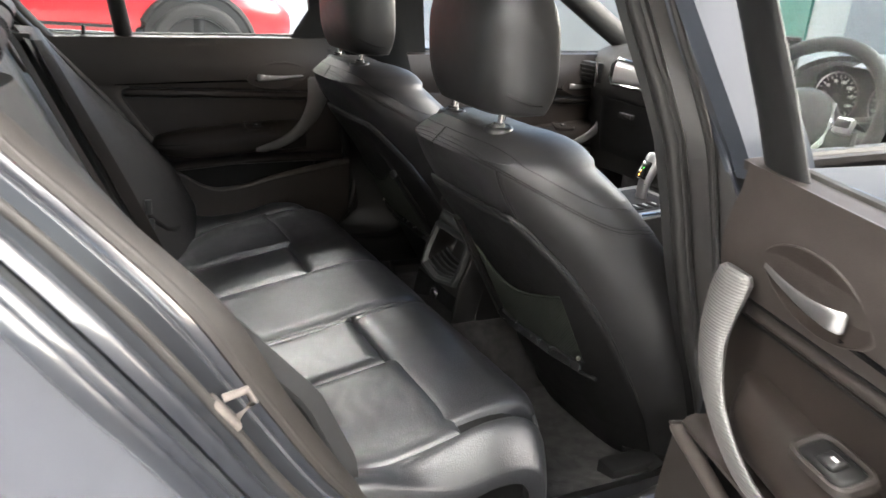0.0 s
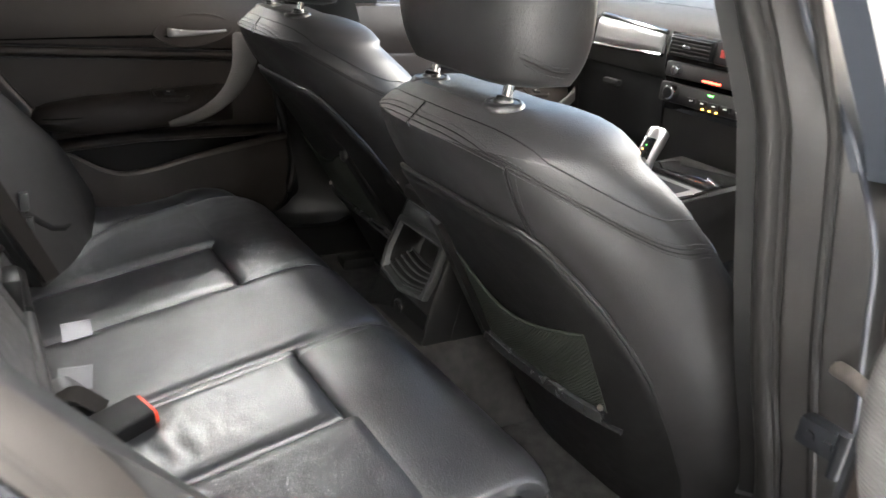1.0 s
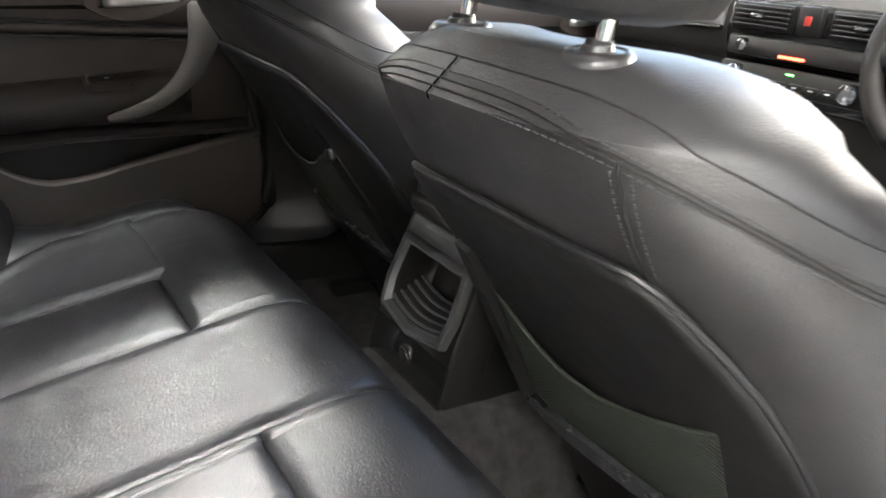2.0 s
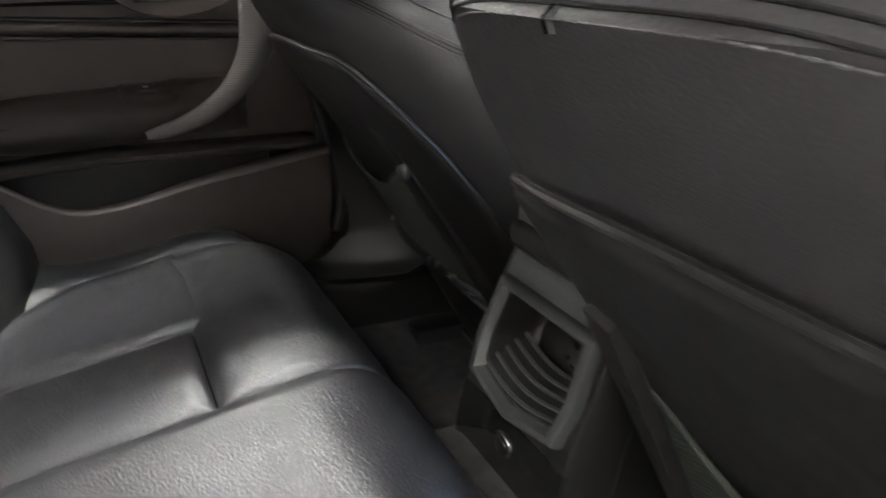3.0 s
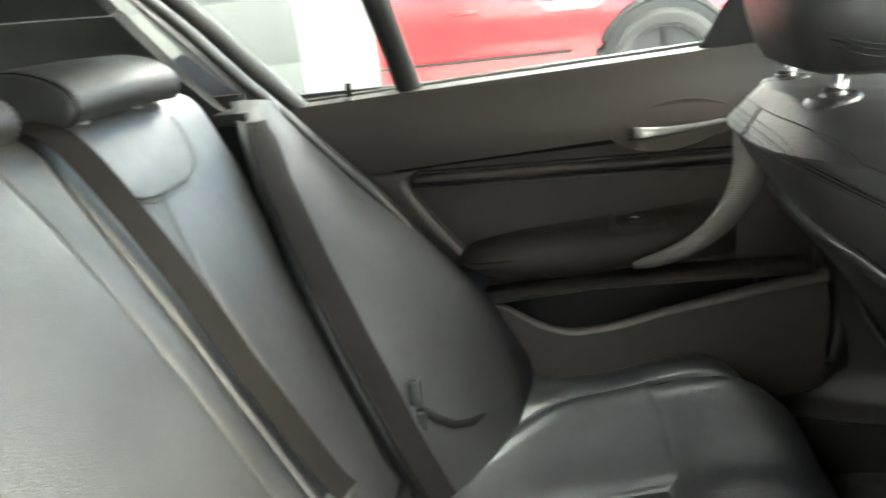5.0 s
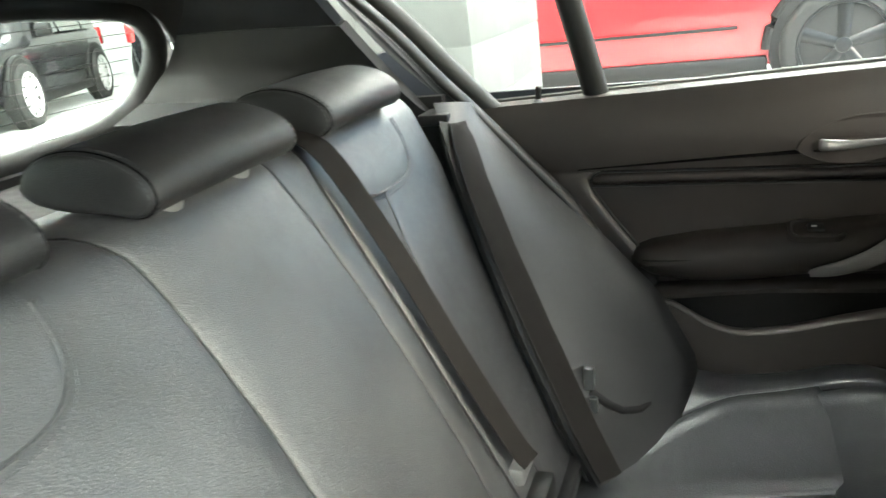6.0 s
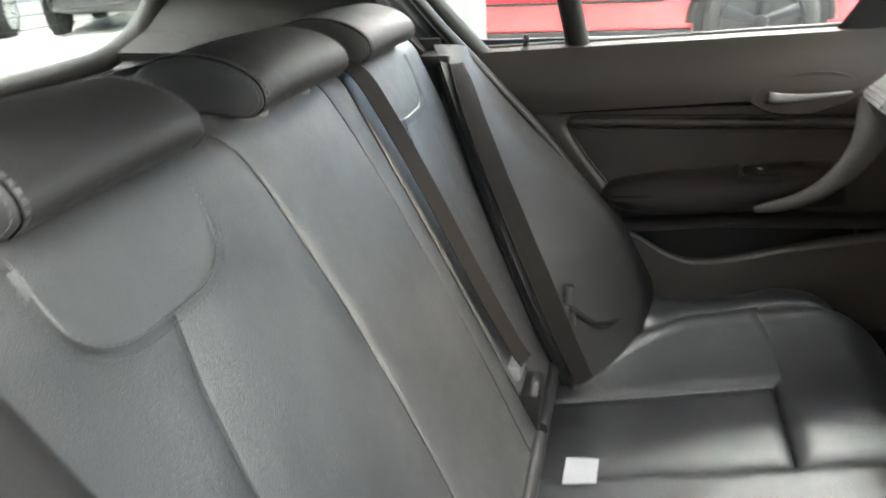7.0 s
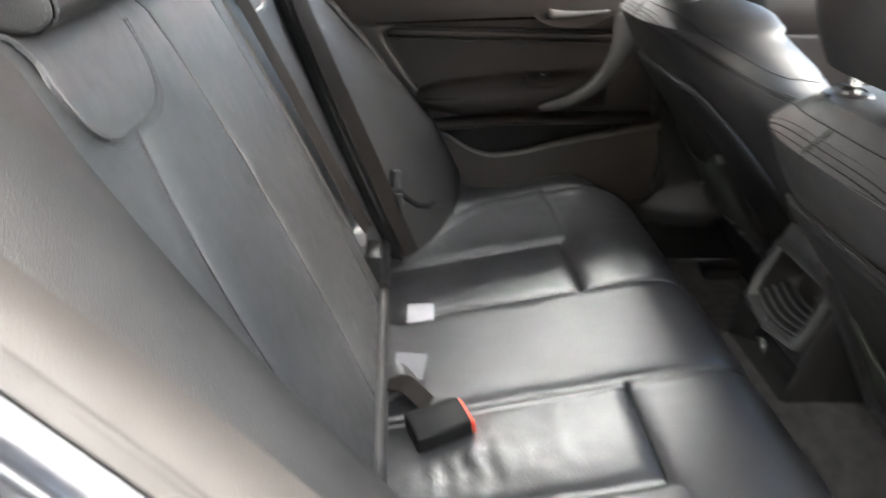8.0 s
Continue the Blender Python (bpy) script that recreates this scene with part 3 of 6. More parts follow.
for s in (-1,):
    # added blocker: keeps outside light out of the slit by the door card
    part("slit_blocker", slab(lambda u, v: V(-0.705 + 0.28 * max(0, lerp(0.3, 1.32, v) - 0.97), lerp(0.72, 1.08, u) - 0.25 * max(0, lerp(0.3, 1.32, v) - 0.9), lerp(0.3, 1.32, v)), 8, 14, 0.02), SHELL, shell, "black blocker added behind the pillar trim to close a bright slit")
    left_seal = [V(-0.682, y, z) for y, z in ((0.74, 0.95), (0.765, 0.84), (0.786, 0.756), (0.800, 0.690), (0.818, 0.631), (0.840, 0.560), (0.830, 0.480), (0.790, 0.425), (0.715, 0.398), (0.62, 0.395), (0.45, 0.395))]
    part("door_gap_seal", tube(dense(left_seal, 60), 0.011, 10), SEAL_DARK, shell, "dark rubber seal of the closed door")
    trim_a = [(0.815, 0.760), (0.835, 0.680), (0.838, 0.585), (0.855, 0.480), (0.832, 0.435), (0.775, 0.400), (0.68, 0.392)]
    trim_b = [(0.820, 0.770), (0.830, 0.690), (0.872, 0.631), (0.912, 0.558), (0.920, 0.485), (0.880, 0.415), (0.80, 0.375)]

    def pillar_base(u, v):
        p, q = poly([(0, y, z) for y, z in trim_a], v), poly([(0, y, z) for y, z in trim_b], v)
        c = V(-0.585, q.y + 0.13, q.z + 0.02)
        p, q = V(-0.668, p.y, p.z), V(-0.622, q.y, q.z)
        return p * (1 - u) ** 2 + (q + V(-0.012, 0, 0)) * 2 * u * (1 - u) + c * u ** 2
    part("lower_pillar_trim", slab(pillar_base, 16, 30, 0.02), SHELL, shell, "dark plastic lower pillar trim")
    prof = [(-0.690, 0.398), (-0.668, 0.400), (-0.648, 0.394), (-0.637, 0.376), (-0.634, 0.330), (-0.634, 0.262)]
    part("sill_trim", slab(lambda u, v: (lambda p: V(p.x, lerp(0.36, 1.9, u), p.y))(poly([(x, z, 0) for x, z in prof], v)), 10, 16, 0.012), SHELL, shell, "black plastic sill trim")
    # paler strip draws the highlight on the sill step
    part("sill_highlight", slab(lambda u, v: V(lerp(-0.676, -0.664, v), lerp(0.40, 0.80, u), 0.4025), 8, 3, 0.002), CONSOLE_GREY, shell, "narrow paler strip for the highlight along the sill")
# hinges and door check on the right pillar
for hz in (0.62, 0.47):
    hinge = part("door_hinge", box((0.735, 0.905 + (0.62 - hz) * 0.45, hz - 0.018), (0.80, 0.93 + (0.62 - hz) * 0.45, hz + 0.018), 0.005), PAINT_DARK_SHADE, shell, "dark painted door hinge")
    part("hinge_pin", tube([(0.792, 0.90 + (0.62 - hz) * 0.45, hz - 0.028), (0.792, 0.90 + (0.62 - hz) * 0.45, hz + 0.028)], 0.007, 12), PAINT_DARK_SHADE, hinge)
    part("bolt", disc((0.752, 0.909 + (0.62 - hz) * 0.45, hz), (0, -1, 0), 0.007, 0.006, 6), PAINT_DARK_SHADE, hinge)
    part("bolt", disc((0.775, 0.906 + (0.62 - hz) * 0.45, hz), (0, -1, 0), 0.007, 0.006, 6), PAINT_DARK_SHADE, hinge)
part("door_check", tube([V(0.717, 0.945, 0.693), V(0.778, 0.89, 0.718), V(0.839, 0.82, 0.744)], 0.010, 8, None, 0.5), BROWN_METAL, shell, "greased door check arm")
# striker
sp = jamb(1, 0.628, 0.747)
striker = part("striker", box((-0.013, -0.024, -0.004), (0.013, 0.024, 0.006), 0.004, 2, None, Matrix.Translation(sp) @ pose(0, 0, 0, -52, 0, 0)), BROWN_METAL, shell, "greased metal door striker")
part("striker_bar", tube([sp + V(-0.004, 0.014, -0.012), sp + V(-0.004, 0.034, 0.006), sp + V(-0.004, 0.026, 0.022), sp + V(-0.004, 0.0, 0.016)], 0.005, 8), BROWN_METAL, striker)

# road wheels
for wx, wy in ((0.70, -0.30), (-0.70, -0.30), (0.70, 2.38), (-0.70, 2.38)):
    wheel(shell, wx, wy, GROUND_Z + 0.31, 0.31, 1 if wx > 0 else -1, RIM_SILVER, 5)

# floor, tunnel, roof
def floor_z(x, y):
    tun = 0.135 * (1 - smooth01((abs(x) - 0.10) / 0.10))
    return 0.255 + tun + 0.02 * smooth01((abs(x) - 0.5) / 0.1)


structure("floor", slab(lambda u, v: V(lerp(0.665, -0.665, u), lerp(0.25, 1.95, v), floor_z(lerp(0.665, -0.665, u), 0)), 60, 30, 0.02), CARPET, "charcoal loop carpet with a raised centre tunnel", "carpet")
structure("roof_lining", slab(lambda u, v: V(lerp(-0.56, 0.56, u), lerp(-0.42, 1.15, v), 1.335 + 0.03 * math.sin(math.pi * u) + 0.015 * math.sin(math.pi * v)), 16, 16, 0.02), HEADLINER, "dark cloth roof lining", "roof lining")
part("roof_skin", slab(lambda u, v: V(lerp(-0.62, 0.62, u), lerp(-0.46, 1.2, v), 1.375 + 0.03 * math.sin(math.pi * u) + 0.015 * math.sin(math.pi * v)), 12, 12, 0.01), PAINT, shell)
for s in (1, -1):
    part("roof_rail", tube([V(s * 0.585, y, 1.33) for y in (-0.44, 0.0, 0.5, 1.2)], 0.035, 10), TRIM_GREY, shell, "dark roof side trim")
    part("windscreen_pillar", tube([V(s * 0.585, 1.15, 1.34), V(s * 0.62, 1.4, 1.24), V(s * 0.66, 1.7, 1.09), V(s * 0.69, 1.95, 0.97)], 0.042, 12, None, 0.8), TRIM_GREY, shell, "dark windscreen pillar trim")
part("windscreen", slab(lambda u, v: V(lerp(-1, 1, u) * lerp(0.66, 0.56, v), lerp(2.05, 1.2, v) + 0.05 * math.sin(math.pi * u), lerp(1.045, 1.345, v)), 8, 8, 0.004), GLASS, shell, "clear windscreen").visible_shadow = False
part("scuttle", slab(lambda u, v: V(lerp(-0.8, 0.8, u), lerp(2.05, 3.0, v), 1.045 - 0.12 * v), 6, 6, 0.05), PAINT, shell, "blue-grey bonnet")
part("front_bulkhead", box((-0.75, 1.96, 0.2), (0.75, 2.02, 0.97), 0.01), CARPET, shell)

# back of the cabin: side trims, tailgate, rear window
RW = [(0.0, 0.966), (0.20, 0.966), (0.395, 0.968), (0.50, 0.978), (0.570, 1.010), (0.588, 1.062), (0.570, 1.115), (0.52, 1.155), (0.44, 1.185), (0.22, 1.20), (0.0, 1.205)]


def rwy(z):
    return -0.68 + 0.75 * (z - 0.97)


for s in (1, -1):
    def dpil(u, v, s=s):
        a = V(s * 0.615 - s * 0.28 * max(0, lerp(0.95, 1.32, v) - 0.97), lerp(-0.045, -0.30, v ** 0.8), lerp(0.94, 1.33, v))
        q = lerp(0.97, 1.31, v)
        b = V(s * interp([(0.97, 0.51), (1.0, 0.57), (1.06, 0.605), (1.16, 0.60), (1.31, 0.54)], q), rwy(q) + 0.03, q)
        m = (a + b) / 2 + V(s * 0.03, 0, 0)
        return (a * (1 - u) ** 2 + m * 2 * u * (1 - u) + b * u ** 2)
    part("rear_side_trim", slab(lambda u, v: dpil(u, 0.47 * v), 16, 10, 0.02), TRIM_GREY, shell, "dark plastic rear side trim")
    part("rear_roof_trim", slab(lambda u, v: dpil(u, 0.475 + 0.525 * v) - V(s * 0.006, 0, 0), 16, 10, 0.02), HEADLINER, shell, "dark cloth upper side trim")
    part("boot_side_trim", slab(lambda u, v: V(s * lerp(0.63, 0.60, u), lerp(-0.05, -0.75, u), lerp(0.35, 0.985, v)), 6, 6, 0.02), TRIM_GREY, shell)
half_rw = [V(p.x, rwy(p.y), p.y) for p in dense([(a, b, 0) for a, b in RW], 24)]
part("tailgate_trim", tube(half_rw + [V(-p.x, p.y, p.z) for p in reversed(half_rw)][1:], 0.022, 12), SEAL_DARK, shell, "dark tailgate window surround")
part("rear_window", slab(lambda u, v: V(lerp(-0.57, 0.57, u), rwy(lerp(0.95, 1.32, v)) - 0.02, lerp(0.95, 1.32, v)), 6, 6, 0.004), GLASS_DARK, shell, "rear window with fine heating wires").visible_shadow = False
part("tailgate_upper", slab(lambda u, v: (lambda x: (lambda z: V(x, rwy(z) + 0.012, z))(lerp(interp([(0.0, 1.215), (0.25, 1.21), (0.45, 1.195), (0.53, 1.165), (0.60, 1.12), (0.66, 1.05)], abs(x)), 1.345, v)))(lerp(-0.66, 0.66, u)), 34, 6, 0.012), HEADLINER, shell, "dark cloth above the rear window")
part("tailgate_lower", slab(lambda u, v: V(lerp(-0.67, 0.67, u), lerp(-0.80, -0.70, v), lerp(0.35, 0.962, v)), 6, 6, 0.05), TRIM_GREY, shell)
# added panel: stops bright gaps between backrests and bolsters
part("rear_leak_panel", slab(lambda u, v: V(lerp(-0.64, 0.64, u), lerp(0.08, -0.17, v), lerp(0.35, 0.97, v)), 6, 6, 0.02), SHELL, shell, "black panel added behind the rear seats to close bright gaps")
part("parcel_shelf", slab(lambda u, v: V(lerp(-0.565, 0.565, u), lerp(-0.71, -0.185, v), 0.942 - 0.02 * v), 12, 8, 0.018), CARPET, shell, "dark cloth-covered parcel shelf")
part("boot_floor", box((-0.6, -0.8, 0.40), (0.6, 0.0, 0.45), 0.01), CARPET, shell, "dark boot carpet")
for k in range(9):
    part("heating_wire", tube([V(x, rwy(0.99 + 0.022 * k) - 0.012, 0.99 + 0.022 * k) for x in (-0.52, 0.0, 0.52)], 0.0006, 4), SHELL, shell)
part("tailgate_bumper", tube([V(-0.600, -0.585, 1.075), V(-0.604, -0.590, 1.045)], lambda q: 0.013 - 0.006 * q, 12), SHELL, shell, "small rubber tailgate bumper")

# ---- rear bench cushion ----
TOP = [(0.12, 0.392), (0.20, 0.412), (0.37, 0.446), (0.53, 0.478), (0.62, 0.497), (0.665, 0.503)]
FRONT_Y = [(0.0, 0.665), (0.02, 0.685), (0.04, 0.702), (0.06, 0.715), (0.08, 0.723), (0.12, 0.728), (0.26, 0.715)]
FRONT_Z = [(0.0, 0.503), (0.02, 0.500), (0.04, 0.491), (0.06, 0.477), (0.08, 0.460), (0.12, 0.42), (0.26, 0.28)]


def ridge(y):
    return 0.435 + 0.165 * smooth01((y - 0.17) / 0.26)


def cushion(x, q):
    y = q if q <= 0.665 else interp(FRONT_Y, q - 0.665)
    z = interp(TOP, q) if q <= 0.665 else interp(FRONT_Z, q - 0.665)
    ax = abs(x)
    xr = ridge(y)
    top = smooth01((0.70 - q) / 0.10)
    z += top * (0.008 * smooth01((ax - xr + 0.06) / 0.06) + 0.036 * smooth01((ax - xr) / 0.11) * (1 - smooth01((y - 0.33) / 0.25)))
    if ax < 0.135:
        z += 0.006 * smooth01((0.70 - q) / 0.1)
    y -= 0.055 * smooth01((ax - 0.50) / 0.17) * smooth01((q - 0.45) / 0.2)
    if x > 0:
        z -= 0.05 * smooth01((ax - 0.61) / 0.06) * smooth01((y - 0.35) / 0.2)
    return V(x, y, z)


bench = thing("rear_bench", (0, 0.45, 0.28), "black leather rear bench cushion with sewn panels", "car seat", "rear seats")


def cushion_panel(name, x0, x1, q0, q1, nu, nv, label="", puff=0.0095, edge=0.030, wr=0.0013, m=LEATHER_SOFT):
    fx0 = x0 if callable(x0) else (lambda q: x0)
    fx1 = x1 if callable(x1) else (lambda q: x1)

    def P(u, v):
        q = lerp(q0, q1, v)
        return cushion(lerp(fx0(q), fx1(q), u), q) - V(0, 0, 0.009)
    return part(name, slab(P, nu, nv, 0.03, puff, edge, None, wr, 14.0, 1.7, folds), m, bench, label)


def folds(p):
    """Creases pressed into the hide where people sit and where the buckles lie."""
    wob = 0.022 * noise.noise(p * 16) + 0.010 * noise.noise(p * 45)
    h = 0.0009 * math.exp(-((p.x - 0.245) / 0.060) ** 2 - ((p.y - 0.300) / 0.085) ** 2) * math.sin((p.y + 0.28 * p.x + wob) / 0.0046)
    h += 0.0008 * math.exp(-((p.x + 0.40) / 0.085) ** 2 - ((p.y - 0.275) / 0.06) ** 2) * math.sin((p.y - 0.15 * p.x + wob) / 0.0042)
    h += 0.0006 * math.exp(-((p.x + 0.31) / 0.11) ** 2 - ((p.y - 0.63) / 0.07) ** 2) * math.sin((p.x + 0.4 * wob) / 0.0016)
    h += 0.0010 * math.exp(-((p.x - 0.42) / 0.10) ** 2 - ((p.y - 0.36) / 0.12) ** 2) * math.sin((p.y + 0.5 * p.x + 1.6 * wob) / 0.0062)
    r = math.hypot(p.x - 0.055, p.y - 0.325)
    h += 0.0022 * math.exp(-((r - 0.016) / 0.006) ** 2) * max(0, (p.x - 0.045) / 0.02 if p.x < 0.065 else 1)
    return h + 0.0009 * noise.noise(p * 17) * smooth01((0.5 - p.y) / 0.3)


cushion_panel("centre_panel", -0.138, 0.122, 0.13, 0.90, 40, 90)
for s in (1, -1):
    lim = 0.124 if s == 1 else 0.140
    rx = lambda q, s=s: s * ridge(min(q, 0.6))
    if s == 1:
        cushion_panel("inner_pad", lim, 0.319, 0.13, 0.531, 44, 90, wr=0.0016)
        cushion_panel("outer_pad", 0.321, rx, 0.13, 0.560, 44, 80, wr=0.0016)
        cushion_panel("front_band", lim, 0.560, 0.533, 0.90, 60, 44)
        cushion_panel("outer_bolster", rx, 0.668, 0.15, 0.90, 20, 70)
    else:
        cushion_panel("inner_pad", -0.342, -lim, 0.13, 0.531, 44, 80)
        cushion_panel("outer_pad", rx, -0.344, 0.13, 0.560, 44, 90)
        cushion_panel("front_band", -0.585, -lim, 0.533, 0.90, 150, 44)
        cushion_panel("outer_bolster", -0.655, rx, 0.15, 0.90, 20, 70)
part("base_foam", slab(lambda u, v: cushion(lerp(-0.64, 0.64, u), lerp(0.12, 0.88, v)) - V(0, 0.03 * v, 0.022), 40, 30, 0.10), SHELL, bench)
for off in (0.010, 0.016):
    part("front_stitching", stitches([cushion(x / 100, 0.735 + off) + V(0, 0.003, 0) for x in range(14, 66, 2)], lift=(0, 0.001, 0.001)), THREAD, bench)
part("front_piping", tube([cushion(x / 100, 0.748) for x in range(14, 67, 2)], 0.0035, 8), LEATHER, bench, "raised leather piping")

# ---- rear backrests ----
def back(x, q):
    """The front of the rear backrest: x across, q its height, which runs on over the top."""
    if q <= 0.985:
        z, y = q, -0.035 + (0.925 - q) * 0.46
    else:
        e = q - 0.985
        z = interp([(0, 0.985), (0.02, 1.000), (0.04, 1.008), (0.07, 1.010), (0.14, 1.004)], e)
        y = interp([(0, -0.0626), (0.02, -0.075), (0.04, -0.093), (0.07, -0.122), (0.14, -0.19)], e)
    return V(x, y, z)


def back_panel(name, parent, x0, x1, q0, q1, nu, nv, puff=0.016, edge=0.05, label="", m=LEATHER, wr=0.0012, sink=0.0095):
    fx0 = x0 if callable(x0) else (lambda q: x0)
    fx1 = x1 if callable(x1) else (lambda q: x1)

    def P(u, v):
        q = lerp(q1, q0, v)
        p = back(lerp(fx0(q), fx1(q), u), q)
        return p - V(0, sink * 0.9, sink * 0.4)
    return part(name, slab(P, nu, nv, 0.03, puff, edge, None, wr, 9, 1.6), m, parent, label)


LB = lambda q: interp([(0.45, 0.125), (0.54, 0.106), (0.62, 0.098), (0.72, 0.095), (0.80, 0.096), (0.85, 0.101), (0.90, 0.107), (0.94, 0.113), (0.975, 0.122), (1.0, 0.138), (1.05, 0.165), (1.2, 0.20)], q)
LC = lambda q: interp([(0.45, -0.142), (0.54, -0.148), (0.64, -0.153), (0.74, -0.151), (0.84, -0.142), (0.93, -0.129), (0.985, -0.114), (1.2, -0.108)], q)
LD = lambda q: interp([(0.45, -0.203), (0.56, -0.200), (0.76, -0.193), (0.95, -0.179), (1.2, -0.170)], q)
LA = lambda q: interp([(0.45, 0.344), (0.64, 0.351), (0.72, 0.350), (0.79, 0.343), (0.855, 0.331), (0.91, 0.313), (1.2, 0.312)], q)
LF = lambda q: interp([(0.45, -0.282), (0.58, -0.280), (0.70, -0.277), (0.77, -0.281), (0.84, -0.289), (0.92, -0.313), (1.2, -0.315)], q)
LE = lambda q: interp([(0.45, -0.40), (0.50, -0.405), (0.65, -0.440), (0.76, -0.472), (0.90, -0.520), (0.97, -0.522), (1.2, -0.52)], q)
LN = lambda q: interp([(0.45, 0.44), (0.60, 0.462), (0.78, 0.495), (0.95, 0.515), (1.2, 0.515)], q)
back_r = thing("rear_seat_back", (0.18, 0.16, 0.42), "wide black leather rear backrest section with a centre seat", "car seat", "rear seats")
back_l = thing("rear_seat_back", (-0.35, 0.16, 0.42), "narrow black leather rear backrest section", "car seat", "rear seats")
back_panel("outer_panel", back_r, LA, LN, 0.42, 1.125, 24, 60, edge=0.045, puff=0.0045)
back_panel("inner_panel", back_r, LB, LA, 0.42, 1.125, 24, 60, edge=0.05, puff=0.0045)
back_panel("centre_panel", back_r, LC, LB, 0.42, 1.125, 30, 60, edge=0.05, puff=0.0045)
back_panel("side_strip", back_r, LD, LC, 0.42, 1.125, 10, 60, edge=0.03, puff=0.003)
back_panel("inner_panel", back_l, LF, lambda q: LD(q) - 0.006, 0.42, 1.125, 24, 60, edge=0.045, puff=0.0045)
back_panel("outer_panel", back_l, LE, LF, 0.42, 1.125, 20, 60, edge=0.045, puff=0.0045)
for b, line in ((back_r, LA), (back_r, LB), (back_r, LC), (back_l, LF)):
    part("seam", tube([back(line(q), q) - V(0, 0.0083, 0.0036) for q in [lerp(0.45, 1.04, k / 40) for k in range(41)]], 0.0014, 6), SHELL, b, "sunken panel seam")
for b, x0, x1 in ((back_r, LD, LN), (back_l, LE, lambda q: LD(q) - 0.006)):
    part("backrest_core", slab(lambda u, v: back(lerp(x0(lerp(1.12, 0.41, v)) + 0.006, x1(lerp(1.12, 0.41, v)) - 0.006, u), lerp(1.12, 0.41, v)) - V(0, 0.03, 0.012), 16, 30, 0.09), SHELL, b, "black backrest shell")


part("bottom_lip", tube([V(x / 100, 0.180, 0.446) for x in range(-19, 45, 4)], 0.012, 12), LEATHER_MATT_DIM, back_r, "rolled leather lower edge")
part("bottom_lip", tube([V(x / 100, 0.180, 0.446) for x in range(-39, -20, 3)], 0.012, 12), LEATHER_MATT_DIM, back_l, "rolled leather lower edge")


def patch(parent, cx, s):
    """The sewn leather patch below an outer headrest."""
    def outline(t):
        a = math.pi * (1 - t)
        c, d = math.cos(a), math.sin(a)
        return V(cx + 0.094 * math.copysign(abs(c) ** 0.55, c), 0, 0.985 - 0.074 * abs(d) ** 0.6)

    def P(u, v):
        o = outline(u)
        q = lerp(1.06, o.z, v)
        return back(o.x, q) + V(0, 0.0005, 0.0003)
    part("patch", slab(P, 36, 14, 0.006, 0.0015, 0.012), LEATHER, parent, "smooth sewn leather patch")
    for k in (0.0, 0.008):
        line = []
        for i in range(61):
            o = outline(i / 60)
            sx = (o.x - cx) / 0.094
            line.append(back(o.x + sx * k, o.z - k * (1 - abs(sx) ** 4)) + V(0, 0.0024 - k * 0.1, 0.0012))
        part("stitching", stitches(line, lift=(0, 0, 0)), THREAD, parent)
    part("patch_seam", tube([back(outline(i / 60).x, outline(i / 60).z) + V(0, 0.001, 0.0004) for i in range(61)], 0.0018, 8), LEATHER, parent)


patch(back_r, 0.322, 1)
patch(back_l, -0.322, -1)


def headrest(cx, hw, group, label):
    t = thing("rear_headrest", (cx, -0.12, 1.0), label, "headrest", group)
    sec = [(-0.056, 1.006), (-0.043, 1.018), (-0.046, 1.036), (-0.066, 1.052), (-0.095, 1.062), (-0.125, 1.065), (-0.155, 1.061), (-0.178, 1.050), (-0.190, 1.034), (-0.182, 1.022), (-0.160, 1.015), (-0.130, 1.011), (-0.095, 1.009), (-0.070, 1.005)]
    c = (-0.115, 1.030)
    prof = [poly([(q[0], q[1], 0) for q in sec + sec[:1]], i / 56) for i in range(56)]

    def ring(a, k, drop=0.0):
        return [V(cx + a * hw, c[0] + (p.x - c[0]) * k, c[1] + (p.y - c[1]) * k - drop) for p in prof]
    sag = lambda a: 0.0025 * (1 - a * a)
    part("pad", loft([ring(a, k, -sag(a)) for a, k in ((-0.968, 0.962), (-0.962, 0.985), (-0.945, 0.998), (-0.90, 1.002), (-0.6, 1.006), (-0.3, 1.012), (0.0, 1.015), (0.3, 1.012), (0.6, 1.006), (0.90, 1.002), (0.945, 0.998), (0.962, 0.985), (0.968, 0.962))]), LEATHER_MATT_DIM, t, "black leather headrest pad")
    for sd in (1, -1):
        part("end_panel", loft([ring(sd * a, k) for a, k in ((0.962, 0.955), (0.972, 0.972), (0.985, 0.968), (0.999, 0.93), (1.012, 0.82), (1.022, 0.60), (1.027, 0.30), (1.028, 0.05))]), LEATHER_MATT_DIM, t, "flat sewn end panel")
        part("end_seam", tube(ring(sd * 0.968, 0.975) + ring(sd * 0.968, 0.975)[:1], 0.0012, 6), GAP_SHADE, t, "sunken end seam")
        for a, k in ((0.945, 1.0015), (0.925, 1.0035)):
            part("stitching", stitches(ring(sd * a, k)[:44], lift=(0, 0, 0.0007)), THREAD, t)
        part("stitching", stitches(ring(sd * 1.001, 0.925)[:44], lift=(sd * 0.0005, 0, 0.0003)), THREAD, t)
        px = cx + sd * 0.055
        part("post", tube([V(px, -0.115, 1.03), V(px, -0.108, 0.985)], 0.006, 10), CHROME, t, "short steel post")
        part("guide", disc((px, -0.094, 0.998), (0, 0.25, 1), 0.019, 0.011, 22, 0.004), SILVER, t, "grey plastic post guide")
    return t


